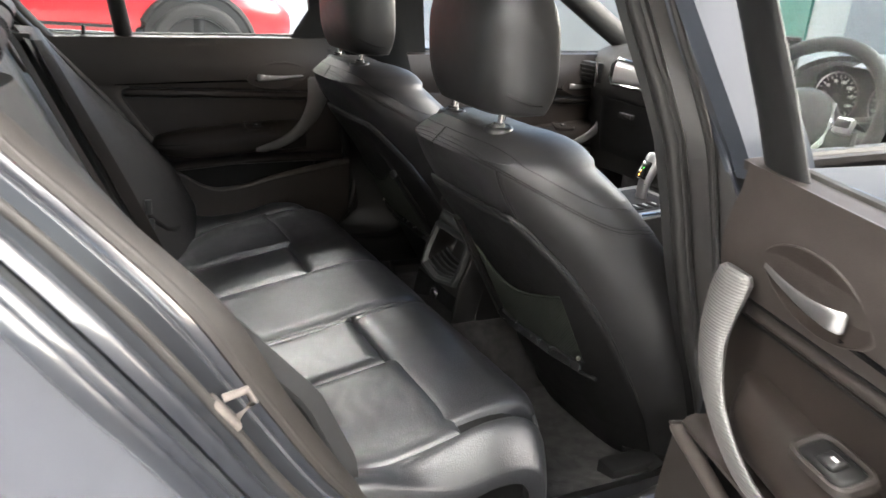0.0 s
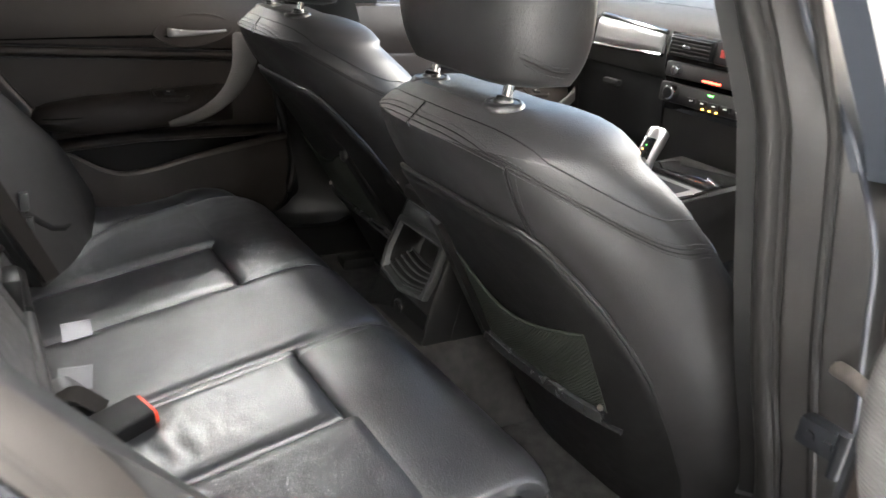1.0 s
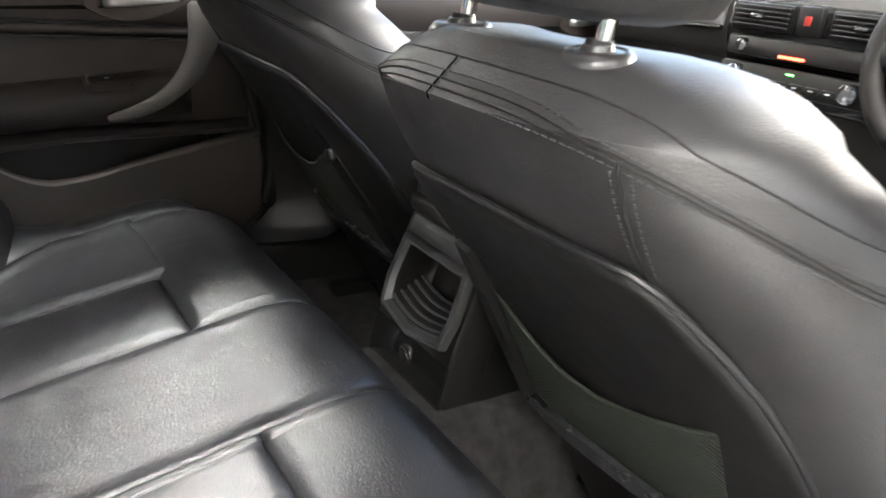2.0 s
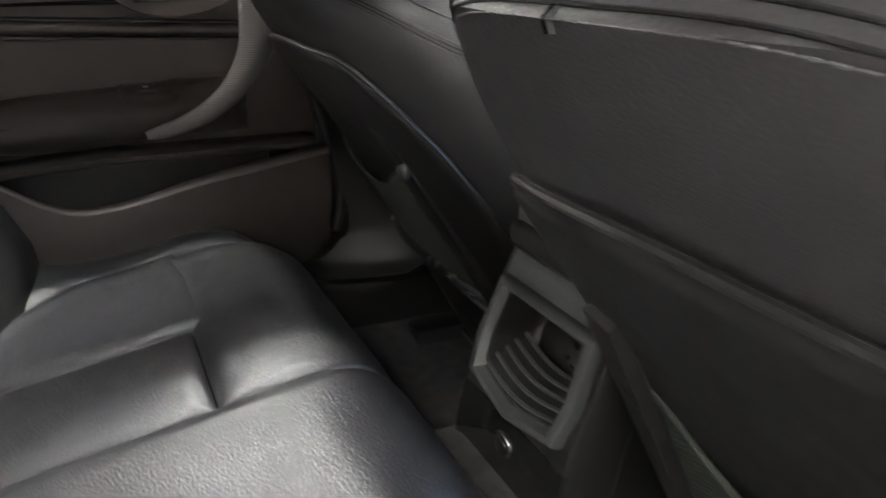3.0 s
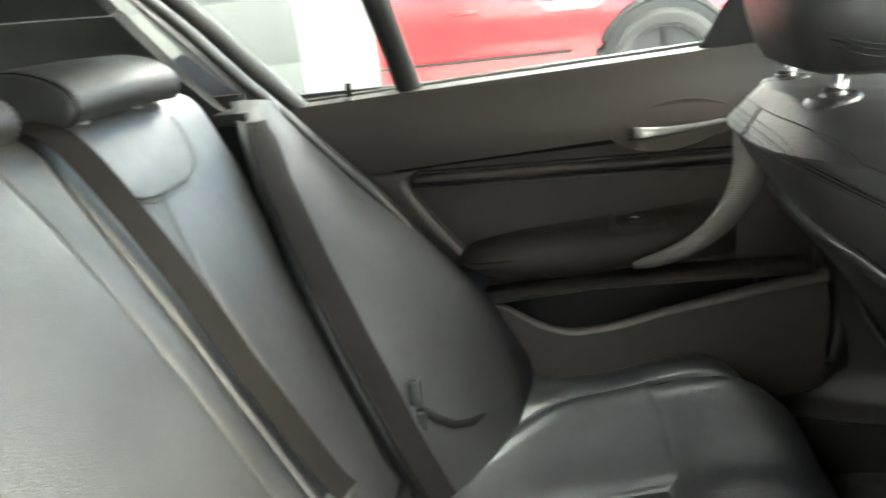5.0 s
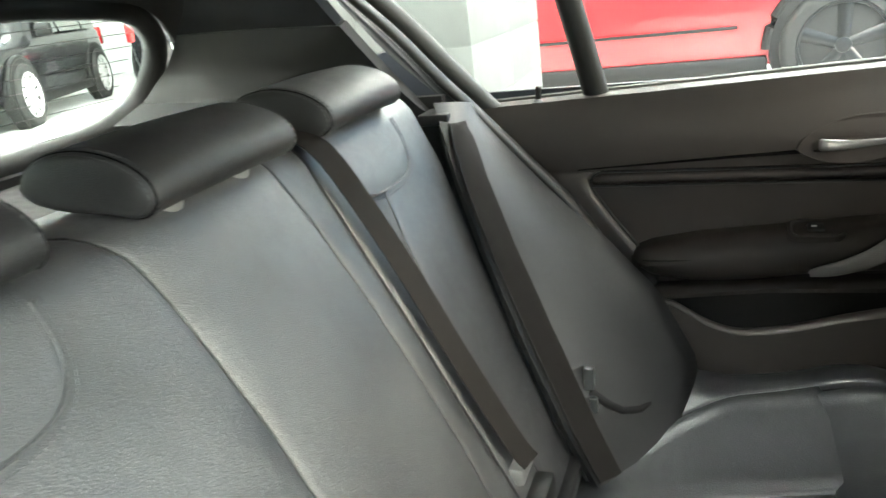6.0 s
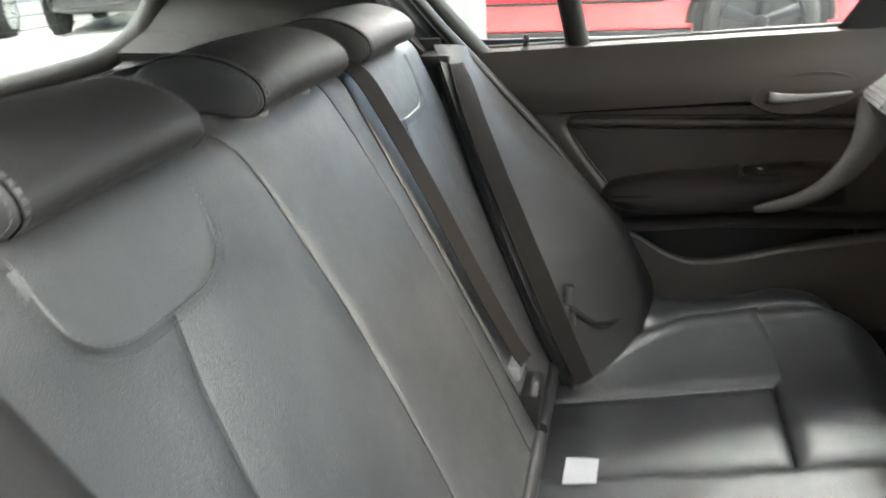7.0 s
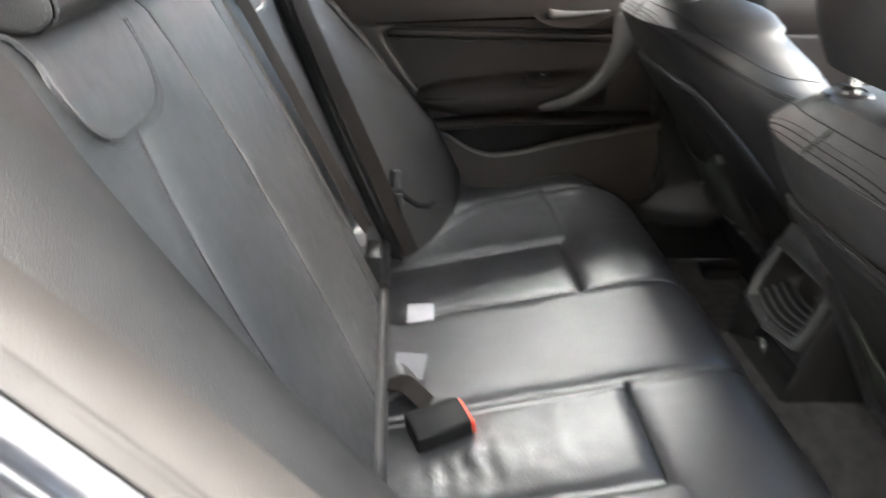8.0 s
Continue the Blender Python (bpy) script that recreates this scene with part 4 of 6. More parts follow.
headrest(0.316, 0.104, "rear headrests", "black leather rear headrest on the wide backrest")
headrest(-0.012, 0.118, "rear headrests", "black leather centre rear headrest")
headrest(-0.320, 0.112, "rear headrests", "black leather rear headrest on the narrow backrest")
for s in (1, -1):
    t = thing("side_bolster", (s * 0.58, 0.1, 0.45), "fixed black leather side bolster beside the rear backrest", "seat bolster", "rear seats")
    e_in = (lambda q: LN(q)) if s == 1 else (lambda q: interp([(0.40, 0.40), (0.50, 0.405), (0.65, 0.440), (0.76, 0.474), (0.86, 0.520), (0.92, 0.565), (0.96, 0.610), (1.0, 0.625)], q))

    def sb(u, v, s=s):
        q = lerp(1.0 if s == 1 else 0.957, 0.40, v)
        xi = e_in(q) - 0.010
        a = back(s * xi, q) + V(0, -0.004, 0)
        wedge = V(s * 0.645, interp([(0.38, 0.335), (0.50, 0.322), (0.61, 0.268), (0.71, 0.178), (0.80, 0.088), (0.93, -0.033), (1.0, -0.075)], q), q)
        p = a.lerp(wedge, u)
        p += V(-s * 0.010, 0.022, 0) * math.sin(math.pi * u) ** 0.8 if 0 < u < 1 else V(0, 0, 0)
        return p
    # the darker hide puts the front seat's shade into the pad's colour
    part("bolster_pad", slab(sb if s == -1 else (lambda u, v: sb(1 - u, v)), 18, 44, 0.03, 0.012, 0.035), LEATHER_MATT_DIM, t, "black leather pad")
    part("inner_piping", tube([sb(0.0, k / 30) + V(0, 0.002, 0) for k in range(31)], 0.0045, 8), SHELL, t, "sewn inner edge")
    part("outer_edge", tube([sb(1.0, k / 30) + V(-s * 0.004, 0.0, 0) for k in range(31)], 0.007, 8), SHELL, t, "black edge against the door seal")
    part("seam", tube([sb(0.06 + 0.88 * k / 20, 0.80 - 0.03 * math.sin(math.pi * k / 20)) + V(-s * 0.004, 0.0085, 0.002) for k in range(21)], 0.0022, 6), SHELL, t, "sewn cross seam")

# ---- belts ----
def strap(points, name, parent, wdir, half=0.021, m=WEB, n=40):
    pts = dense(points, n)

    def P(u, v):
        p = pts[round(u * n)]
        return p + Vector(wdir).normalized() * lerp(-half, half, v)
    return part(name, slab(P, n, 4, 0.0014), m, parent)


belt = thing("seat_belt", (-0.22, 0.05, 0.7), "black woven centre seat belt lying down the backrest", "seat belt", "rear belts")
strap([back(-0.188, 1.03) + V(0, 0.002, 0.006), back(-0.191, 0.995) + V(0, 0.012, 0.004), back(-0.208, 0.93) + V(0, 0.011, 0.004), back(-0.221, 0.82) + V(0, 0.010, 0.004), back(-0.224, 0.70) + V(0, 0.010, 0.004), back(-0.230, 0.58) + V(0, 0.012, 0.004), back(-0.238, 0.545) + V(0, 0.014, 0.004)], "webbing", belt, (1, -0.25, 0), 0.0195)
tongue = part("tongue", box((-0.268, 0.125, 0.525), (-0.212, 0.150, 0.552), 0.006), SILVER, belt, "pale metal belt tongue")
part("tongue_plate", box((-0.262, 0.14, 0.49), (-0.232, 0.146, 0.53), 0.002), SHELL, tongue)
part("belt_end", box((-0.275, 0.148, 0.405), (-0.200, 0.178, 0.512), 0.008), SHELL, belt, "black plastic belt anchor")
belt = thing("seat_belt", (-0.55, 0.0, 0.75), "black woven outer seat belt hanging beside the bolster", "seat belt", "rear belts")
def on_bolster(u, v):
    q = lerp(0.03, 0.965, u)
    a, b = sb(0.0, q), sb(1.0, q)
    return sb(lerp(0.02, min(0.93, 0.047 / (b - a).length), v), q) + V(0.031, 0.022, 0.009)


part("webbing", slab(on_bolster, 60, 6, 0.0016), WEB, belt)
part("webbing_hem", tube([on_bolster(k / 60, 0.06) + V(0.001, 0.001, 0) for k in range(61)], 0.0012, 6), WEB_BLACK, belt, "woven edge of the belt")
part("belt_guide", box((-0.615, -0.075, 0.945), (-0.55, -0.02, 0.965), 0.006), SHELL, belt, "black plastic belt guide")
part("belt_keeper", tube([V(-0.424, 0.205, 0.550), V(-0.430, 0.228, 0.528), V(-0.444, 0.248, 0.508), V(-0.470, 0.272, 0.496), V(-0.505, 0.292, 0.492)], 0.0065, 8, None, 0.5), SHELL, belt, "black elastic belt keeper")
part("keeper_clip", box((-0.432, 0.196, 0.555), (-0.418, 0.212, 0.592), 0.003), CONSOLE_GREY, belt, "small pale clip")
part("keeper_clip", box((-0.424, 0.204, 0.518), (-0.412, 0.216, 0.545), 0.003), CONSOLE_GREY, belt, "small pale clip")
# buckles and child-seat tags
def buckle(at, turn, tilt, label):
    t = thing("belt_buckle", at, label, "belt buckle", "rear buckles")
    m = Matrix.Translation(at) @ pose(0, 0, 0, tilt, 0, turn)
    part("housing", box((-0.030, -0.036, -0.018), (0.030, 0.045, 0.018), 0.005, 3, None, m), WEB_BLACK, t, "black plastic housing")
    part("button", box((-0.027, 0.041, -0.012), (0.027, 0.0500, 0.014), 0.003, 2, None, m), RED_BTN, t, "red release button")
    return t


buckle((0.168, 0.258, 0.434), 17, 8, "black belt buckle with red button lying on the cushion")


def tag(corners, label, m=TAG):
    """A small stiff flap: its two upper and two lower corners."""
    tl, tr, bl, br = (V(*c) for c in corners)
    t = thing("child_seat_tag", (bl + br) / 2, label, "tag", "child seat tags")
    flap = lambda u, v: tl.lerp(tr, u).lerp(bl.lerp(br, u), v) + V(0, 0, 0.0015 * math.sin(math.pi * v))
    part("flap", slab(flap, 8, 8, 0.0016), m, t)
    part("hem", tube([flap(0.0, 0.04) + V(0, 0, 0.001), flap(0.5, 0.04) + V(0, 0, 0.001), flap(1.0, 0.04) + V(0, 0, 0.001)], 0.0012, 6), TAG_HEM, t, "darker sewn hem")


tag(((-0.152, 0.224, 0.442), (-0.157, 0.271, 0.441), (-0.108, 0.222, 0.430), (-0.113, 0.269, 0.434)), "small pale fabric tag tucked in the seat crease")
tag(((-0.002, 0.204, 0.444), (0.014, 0.252, 0.450), (0.044, 0.200, 0.428), (0.056, 0.244, 0.434)), "small grey fabric tag beside the belt buckle", TAG_HEM)
t = thing("buckle_sleeve", (0.07, 0.22, 0.43), "folded black leather buckle sleeve at the seat crease", "buckle sleeve")
part("sleeve", slab(lambda u, v: V(lerp(0.042, 0.104, u), lerp(0.176, 0.236, v) + 0.012 * u, 0.436 + 0.026 * math.sin(math.pi * v) * (1 - 0.35 * u) - 0.010 * v), 14, 14, 0.008, 0.002, 0.008), LEATHER, t)
strap([V(0.085, 0.190, 0.448), V(0.100, 0.215, 0.458), V(0.118, 0.236, 0.450), V(0.130, 0.250, 0.442)], "webbing", t, (1, -0.4, 0.0), 0.020)

# ---- front seats ----
W = [(0.24, 0.235), (0.30, 0.25), (0.50, 0.268), (0.65, 0.276), (0.75, 0.271), (0.80, 0.264), (0.825, 0.256), (0.85, 0.245), (0.875, 0.229), (0.905, 0.200), (0.922, 0.172), (0.933, 0.140), (0.938, 0.105)]
DEPTH = [(0.24, 0.18), (0.50, 0.22), (0.66, 0.22), (0.75, 0.234), (0.80, 0.236), (0.85, 0.230), (0.905, 0.200), (0.922, 0.170), (0.933, 0.135), (0.938, 0.095)]


def rear_y(z):
    base = 0.62 + (0.88 - min(z, 0.895)) * 0.62
    return base + max(0, z - 0.895) * 0.75 - 0.030 * smooth01((z - 0.66) / 0.22)


def seat_ring(cx, z, s, n=120):
    w, d = interp(W, z), interp(DEPTH, z)
    yc = rear_y(z) + d / 2
    bol = 0.055 * smooth01((0.84 - z) / 0.2)
    ring = []
    for k in range(n):
        a = 2 * math.pi * k / n
        c, sn = math.cos(a), math.sin(a)
        x = math.copysign(abs(c) ** lerp(0.55, 0.70, smooth01((z - 0.82) / 0.1)), c) * w
        y = math.copysign(abs(sn) ** 0.75, sn) * d / 2
        y += 0.05 * (abs(x) / w) ** 3.2
        if sn > 0:
            y += bol * abs(x / w) ** 3 * sn ** 0.5
        x *= 1 - 0.24 * smooth01((sn + 0.10) / 1.1) * smooth01((z - 0.50) / 0.25)
        ring.append(V(cx + x, yc + y, z))
    return ring


def seat_back_y(x, z):
    w, d = interp(W, z), interp(DEPTH, z)
    k = min(1, abs(x) / w)
    sn = (1 - min(0.9999, k ** (1 / lerp(0.55, 0.70, smooth01((z - 0.82) / 0.1)))) ** 2) ** 0.5
    return rear_y(z) + d / 2 - (sn ** 0.75) * d / 2 + 0.05 * k ** 3.2


def front_seat(cx, sgn, label, dy=0.0, dz=0.0):
    t = thing("front_seat", (cx, 1.1, 0.30), label, "car seat", "front seats")
    sh = V(0, dy, dz)
    zs = [0.24, 0.28, 0.32, 0.38, 0.44, 0.50, 0.56, 0.62, 0.67, 0.71, 0.74, 0.77, 0.785] + [0.80 + 0.005 * k for k in range(28)] + [0.938]
    part("backrest", loft([[p + sh for p in seat_ring(cx, z, sgn)] for z in zs]), SEAT_HIDE, t, "black leather backrest")

    def panel_half(z):
        return interp([(0.26, 0.19), (0.40, 0.212), (0.50, 0.217), (0.60, 0.217), (0.66, 0.211), (0.71, 0.200), (0.75, 0.184), (0.780, 0.168), (0.794, 0.156), (0.803, 0.140)], z)

    def P(u, v):
        z = lerp(0.27, 0.803, 1 - (1 - v) ** 1.3)
        x = (2 * u - 1) * panel_half(z)
        z += 0.006 * (1 - (2 * u - 1) ** 2) * smooth01((v - 0.8) / 0.2)
        return V(cx + x, seat_back_y(x, z) - 0.004 + 0.010 * smooth01((abs(x) / panel_half(min(z, 0.80)) - 0.55) / 0.4) * smooth01((0.70 - z) / 0.12), z) + sh
    part("back_panel", slab(P, 48, 60, 0.014, 0.008, 0.014, None, 0, 14, 1.5), SHELL, t, "matt black back panel")
    rim = [P(0.0, k / 40) for k in range(41)] + [P(k / 30, 1.0) for k in range(1, 30)] + [P(1.0, 1 - k / 40) for k in range(41)]
    part("panel_edge", tube([p + V(0, -0.0030, 0.0005) for p in rim], 0.0032, 8), PANEL_EDGE, t, "rolled satin panel edge")
    # stitched seams round the top, carried over both shoulders
    def crown(zf, lift):
        line = []
        for i in range(141):
            a = lerp(math.pi - 0.55, 2 * math.pi + 0.55, i / 140)
            c, sn = math.cos(a), math.sin(a)
            z = zf(abs(c) ** 0.75) - 0.09 * max(0, sn) ** 1.2
            w, d = interp(W, z), interp(DEPTH, z)
            x = math.copysign(abs(c) ** lerp(0.55, 0.70, smooth01((z - 0.82) / 0.1)), c) * w
            y = math.copysign(abs(sn) ** 0.75, sn) * d / 2 + 0.05 * (abs(x) / w) ** 3.2
            if sn > 0:
                y += 0.055 * smooth01((0.84 - z) / 0.2) * abs(x / w) ** 3 * sn ** 0.5
            x *= 1 - 0.24 * smooth01((sn + 0.10) / 1.1) * smooth01((z - 0.50) / 0.25)
            out = V(c, sn, 0.25).normalized() * lift
            line.append(V(cx + x, rear_y(z) + d / 2 + y, z) + out + sh)
        return line
    for dzs, seam in ((-0.0045, False), (0.001, True), (0.007, True), (0.0125, False)):
        line = crown(lambda k: 0.899 + dzs - 0.097 * k ** 3.6, 0.0006 if seam else 0.0012)
        if seam:
            part("crown_seam", tube(line, 0.0009, 6), SHELL, t, "double sewn seam")
        else:
            part("stitching", stitches(line, lift=(0, 0, 0.0002)), THREAD, t)
    part("top_seam", tube(crown(lambda k: 0.922 - 0.010 * k ** 2 - 0.070 * k ** 7, 0.0001), 0.0009, 6), SHELL, t, "single sewn seam")
    small = [V(cx - sgn * 0.018 + sgn * 0.008 * f, seat_back_y(0.01, lerp(0.890, 0.921, f)) - 0.0004, lerp(0.890, 0.921, f)) + sh for f in [k / 12 for k in range(13)]]
    part("cross_seam", tube(small, 0.0009, 6), GAP_SHADE, t, "short sewn cross seam")
    part("stitching", stitches([p + V(0.005, -0.0006, 0.0004) for p in small], lift=(0, 0, 0)), THREAD, t)
    for sd in (sgn,):
        for off in (0.0, 0.012):
            line = []
            for i in range(21):
                z = lerp(0.884, 0.798, i / 20)
                x = sd * (0.143 + off)
                line.append(V(cx + x, seat_back_y(x, z) - 0.0012, z) + sh)
            part("stitching", stitches(line, lift=(0, 0, 0)), THREAD, t)
            if off == 0:
                part("band_seam", tube([p + V(sd * 0.006, 0.0005, 0) for p in line], 0.0016, 6), SHELL, t)
    # headrest
    for sd in (1, -1):
        px = cx + sd * 0.080
        part("post", tube([V(px, 0.648, 0.90) + sh, V(px, 0.662, 1.02) + sh], 0.0065, 12), CHROME, t, "chrome headrest post")
        guide = part("post_guide", loft([[V(px + r * math.cos(a), 0.648 + r * math.sin(a), z + 0.10 * r * math.sin(a)) + sh for a in [2 * math.pi * k / 32 for k in range(32)]] for r, z in ((0.0245, 0.922), (0.0268, 0.930), (0.0264, 0.9345), (0.0235, 0.9385), (0.0205, 0.9398), (0.0185, 0.9385), (0.0120, 0.9395), (0.0105, 0.9430), (0.0070, 0.9435))]), GUIDE, t, "round black dished post guide")
        part("guide_collar", disc(V(px, 0.6485, 0.937) + sh, (0, 0.12, 1), 0.0095, 0.009, 20, 0.002), SHELL, guide)
    rings = []
    for k in range(25):
        f = k / 24
        z = lerp(0.956, 1.160, f)
        e = abs(2 * f - 1)
        w = 0.148 * (1 - 0.22 * e ** 3) * (1 if 0 < k < 24 else 0.75)
        d = 0.055 * (1 - 0.35 * e ** 3) * (1 if 0 < k < 24 else 0.5)
        yc = 0.662 - 0.02 * f
        rings.append([V(cx + w * math.copysign(abs(math.cos(a)) ** 0.46, math.cos(a)), yc + d * math.copysign(abs(math.sin(a)) ** 0.55, math.sin(a)) + 0.03 * abs(math.cos(a)) ** 3, z) + sh for a in [2 * math.pi * i / 44 for i in range(44)]])
    hr = part("headrest", loft(rings), SEAT_HIDE, t, "black leather headrest")
    for zz, thread in ((0.986, True), (0.9915, False), (0.997, True)):
        f = (zz - 0.956) / 0.204
        e = abs(2 * f - 1)
        w, d = 0.1484 * (1 - 0.22 * e ** 3), 0.0554 * (1 - 0.35 * e ** 3)
        row = [V(cx + w * math.copysign(abs(math.cos(a)) ** 0.46, math.cos(a)), 0.662 - 0.02 * f + d * math.copysign(abs(math.sin(a)) ** 0.55, math.sin(a)) + 0.03 * abs(math.cos(a)) ** 3, zz + 0.020 - 0.030 * abs(math.cos(a)) ** 2) + sh for a in [math.pi + math.pi * i / 40 for i in range(41)]]
        part("stitching" if thread else "headrest_seam", stitches(row, lift=(0, -0.0004, 0)) if thread else tube(row, 0.0012, 6), THREAD if thread else SHELL, hr)
    # pocket net with its rims
    def net(u, v):
        top = interp([(0.0, 0.668), (0.12, 0.652), (0.25, 0.632), (0.38, 0.622), (0.55, 0.623), (0.75, 0.636), (1.0, 0.658)], u)
        z = lerp(lerp(0.498, 0.512, u), top, v)
        x = sgn * lerp(lerp(-0.140, 0.150, u), lerp(-0.108, 0.163, u), v)
        return V(cx + x, seat_back_y(x, z) - 0.013 - 0.012 * math.sin(math.pi * u) * v, z) + sh
    bm = bmesh.new()
    N, K = 46, 24
    for i in range(-K, N + 1):
        for sl in (1, -1):
            pts = []
            for j in range(K + 1):
                uu = (i + j if sl == 1 else i + K - j) / N
                if 0 <= uu <= 1:
                    pts.append(net(uu, j / K))
            if len(pts) > 2:
                tube(pts, 0.0011, 4, bm)
    part("pocket_net", bm, MESH_NET, t, "grey-green stretch net pocket")
    part("net_rim", tube([net(i / 30, 1.0) for i in range(31)], 0.0026, 8), MESH_NET, t, "elastic net hem")
    part("net_strip", slab(lambda u, v: net(lerp(-0.02, 1.0, u), 0.0) + V(0, -0.006 + 0.004 * v, lerp(0.004, -0.014, v)), 30, 6, 0.008, 0.003, 0.006), GLOSS_STRIP, t, "glossy lower pocket strip")
    part("net_strip_lip", tube([net(lerp(-0.02, 1.06, i / 30), -0.22) + V(0, -0.002, 0) for i in range(31)], 0.0045, 8), PANEL_EDGE, t)
    part("net_side", slab(lambda u, v: net(0, 0) .lerp(net(0, 1), lerp(-0.15, 1.35, u)) + V(sgn * lerp(-0.030, 0.004, v), 0.002 - 0.006 * v, 0), 24, 6, 0.010, 0.003, 0.008), SHELL, t, "black side strip of the pocket")
    part("net_clip", box((-0.013, -0.004, -0.014), (0.013, 0.006, 0.016), 0.006, 3, None, Matrix.Translation(net(0.0, 1.0) + V(-sgn * 0.018, -0.006, 0.004)) @ pose(0, 0, 0, 0, sgn * 25, 0)), PANEL_EDGE, t, "rounded net clip")
    part("net_rivet", disc(net(0.985, 0.06) + V(0, -0.004, 0), (0, -1, 0.2), 0.0045, 0.004, 14, 0.001), BROWN_METAL, t, "small brass rivet")
    # cushion and base
    part("cushion", slab(lambda u, v: V(cx + lerp(-0.235, 0.235, u), lerp(1.03, 1.42, v) + dy, 0.47 + 0.05 * v + 0.035 * abs(2 * u - 1) ** 4 - 0.06 * max(0, v - 0.85) / 0.15), 20, 20, 0.12, 0.012, 0.03), LEATHER, t, "black leather seat cushion")
    part("base_cover", slab(lambda u, v: V(cx + sgn * (0.265 + 0.012 * math.sin(math.pi * v)), lerp(1.06, 1.45, u) + dy, lerp(0.28, 0.42, v)), 10, 6, 0.02), SHELL, t, "dark plastic seat base cover")
    part("rear_foot", slab(lambda u, v: V(cx + lerp(-0.22, 0.24, u), lerp(1.005, 0.985, v) + dy, lerp(0.262, 0.30, v)), 12, 5, 0.03), SHELL, t)
    for sd in (1, -1):
        part("seat_rail", box((cx + sd * 0.2 - 0.025, 0.90 + dy, 0.262), (cx + sd * 0.2 + 0.025, 1.5 + dy, 0.31), 0.006), SHELL, t)
    return t


front_seat(0.356, 1, "black leather driver's seat with net pocket on its back")
front_seat(-0.362, -1, "black leather passenger seat with net pocket on its back", 0.035, 0.018)

# ---- doors ----
def door(name, L, label, group, front=False, open_door=False, u0=0.0):
    """A door built in its own plane: u back from its front edge, w into the cabin, z up; L sets it in the world."""
    flip = (L(1, 0, 0) - L(0, 0, 0)).cross(V(0, 0, 1)).dot(L(0, 1, 0) - L(0, 0, 0)) < 0

    def dslab(P, *a):
        return slab((lambda u, v: P(1 - u, v)) if flip else P, *a)
    t = thing(name, L(0.3, 0, 0.45), label, "car door", group)
    sill = lambda u: 0.982 - 0.042 * u
    REAR = [(0.34, 0.46), (0.40, 0.465), (0.508, 0.500), (0.608, 0.537), (0.805, 0.727), (0.93, 0.858), (1.0, 0.92)]
    ue = (lambda z: interp([(0.34, 0.78), (0.42, 0.78), (0.52, 0.81), (0.63, 0.86), (0.76, 0.92), (0.88, 0.97), (1.0, 1.02)], z)) if front else (lambda z: interp(REAR, z))

    def band(nm, za, zb, wf, m, nu=40, nv=8, u0=u0, th=0.02, lab="", puff=0.0, edge=0.01, ucut=None):
        def P(u, v):
            zl = lerp(za(u) if callable(za) else za, zb(u) if callable(zb) else zb, v)
            end = (ucut(zl) if ucut else ue(zl))
            x = lerp(u0, end, u)
            zl = lerp(za(x) if callable(za) else za, zb(x) if callable(zb) else zb, v)
            end = (ucut(zl) if ucut else ue(zl))
            x = lerp(u0, end, u)
            return L(x, wf(x, zl), zl)
        return part(nm, dslab(P, nu, nv, th, puff, edge), m, t, lab)
    wtop = lambda u, z: 0.004 + 0.012 * math.sin(math.pi * min(1, max(0, (z - 0.83) / 0.12))) - 0.10 * max(0, z - 0.955) ** 1.0
    band("upper_panel", 0.832, lambda u: sill(u), wtop, DOOR_TOP, 40, 14, lab="soft dark upper door panel")
    part("sill_cap", dslab(lambda u, v: L(lerp(u0 * 0.7, ue(0.955), u), lerp(-0.002, -0.055, v), sill(lerp(u0, ue(0.955), u)) + 0.004 * math.sin(math.pi * v)), 30, 6, 0.012), DOOR_TOP, t)
    part("window_seal", tube([L(lerp(0.04, ue(0.955) - 0.02, k / 30), -0.036, sill(lerp(0.04, ue(0.955), k / 30)) + 0.003) for k in range(31)], 0.007, 8), RUBBER, t, "black rubber window seal")
    band("card", 0.615, 0.838, lambda u, z: -0.016, DOOR_MID, 40, 12, lab="dark vinyl door card")
    band("pocket_back", 0.36, 0.632, lambda u, z: -0.050, SHELL, 30, 10, lab="dark back of the map pocket")
    up = 0.012 if open_door else 0.0
    part("card_seal", tube([L(ue(z) + 0.004, 0.010, z) for z in [lerp(0.44, 0.945, k / 24) for k in range(25)]], 0.0085, 8), SHELL, t, "black edge seal")
    # raised border behind the sunken insert
    rear_in = lambda z: interp([(0.600, 0.530), (0.640, 0.540), (0.687, 0.564), (0.742, 0.606), (0.790, 0.638), (0.806, 0.645), (0.818, 0.642), (0.826, 0.630), (0.834, 0.610)], z)
    part("rear_border", dslab(lambda u, v: (lambda z: L(lerp(rear_in(z), ue(z), u), -0.004, z))(lerp(0.600, 0.836, v)), 14, 40, 0.022, 0.008, 0.012), DOOR_TOP, t, "soft border behind the insert")
    # dark rods laid on the card draw the shade of its gaps
    edge_line = [L(rear_in(z) - 0.0025, -0.008, z) for z in [lerp(0.630, 0.834, k / 40) for k in range(41)]]
    part("insert_gap_line", tube(edge_line, 0.0030, 6), SHELL, t)
    part("insert_strip", dslab(lambda u, v: (lambda z: L(lerp(0.10, rear_in(z) - 0.006, u), -0.010, z))(lerp(0.804, 0.825, v)), 40, 12, 0.010, 0.010, 0.010), DOOR_TOP, t, "padded strip over the insert")
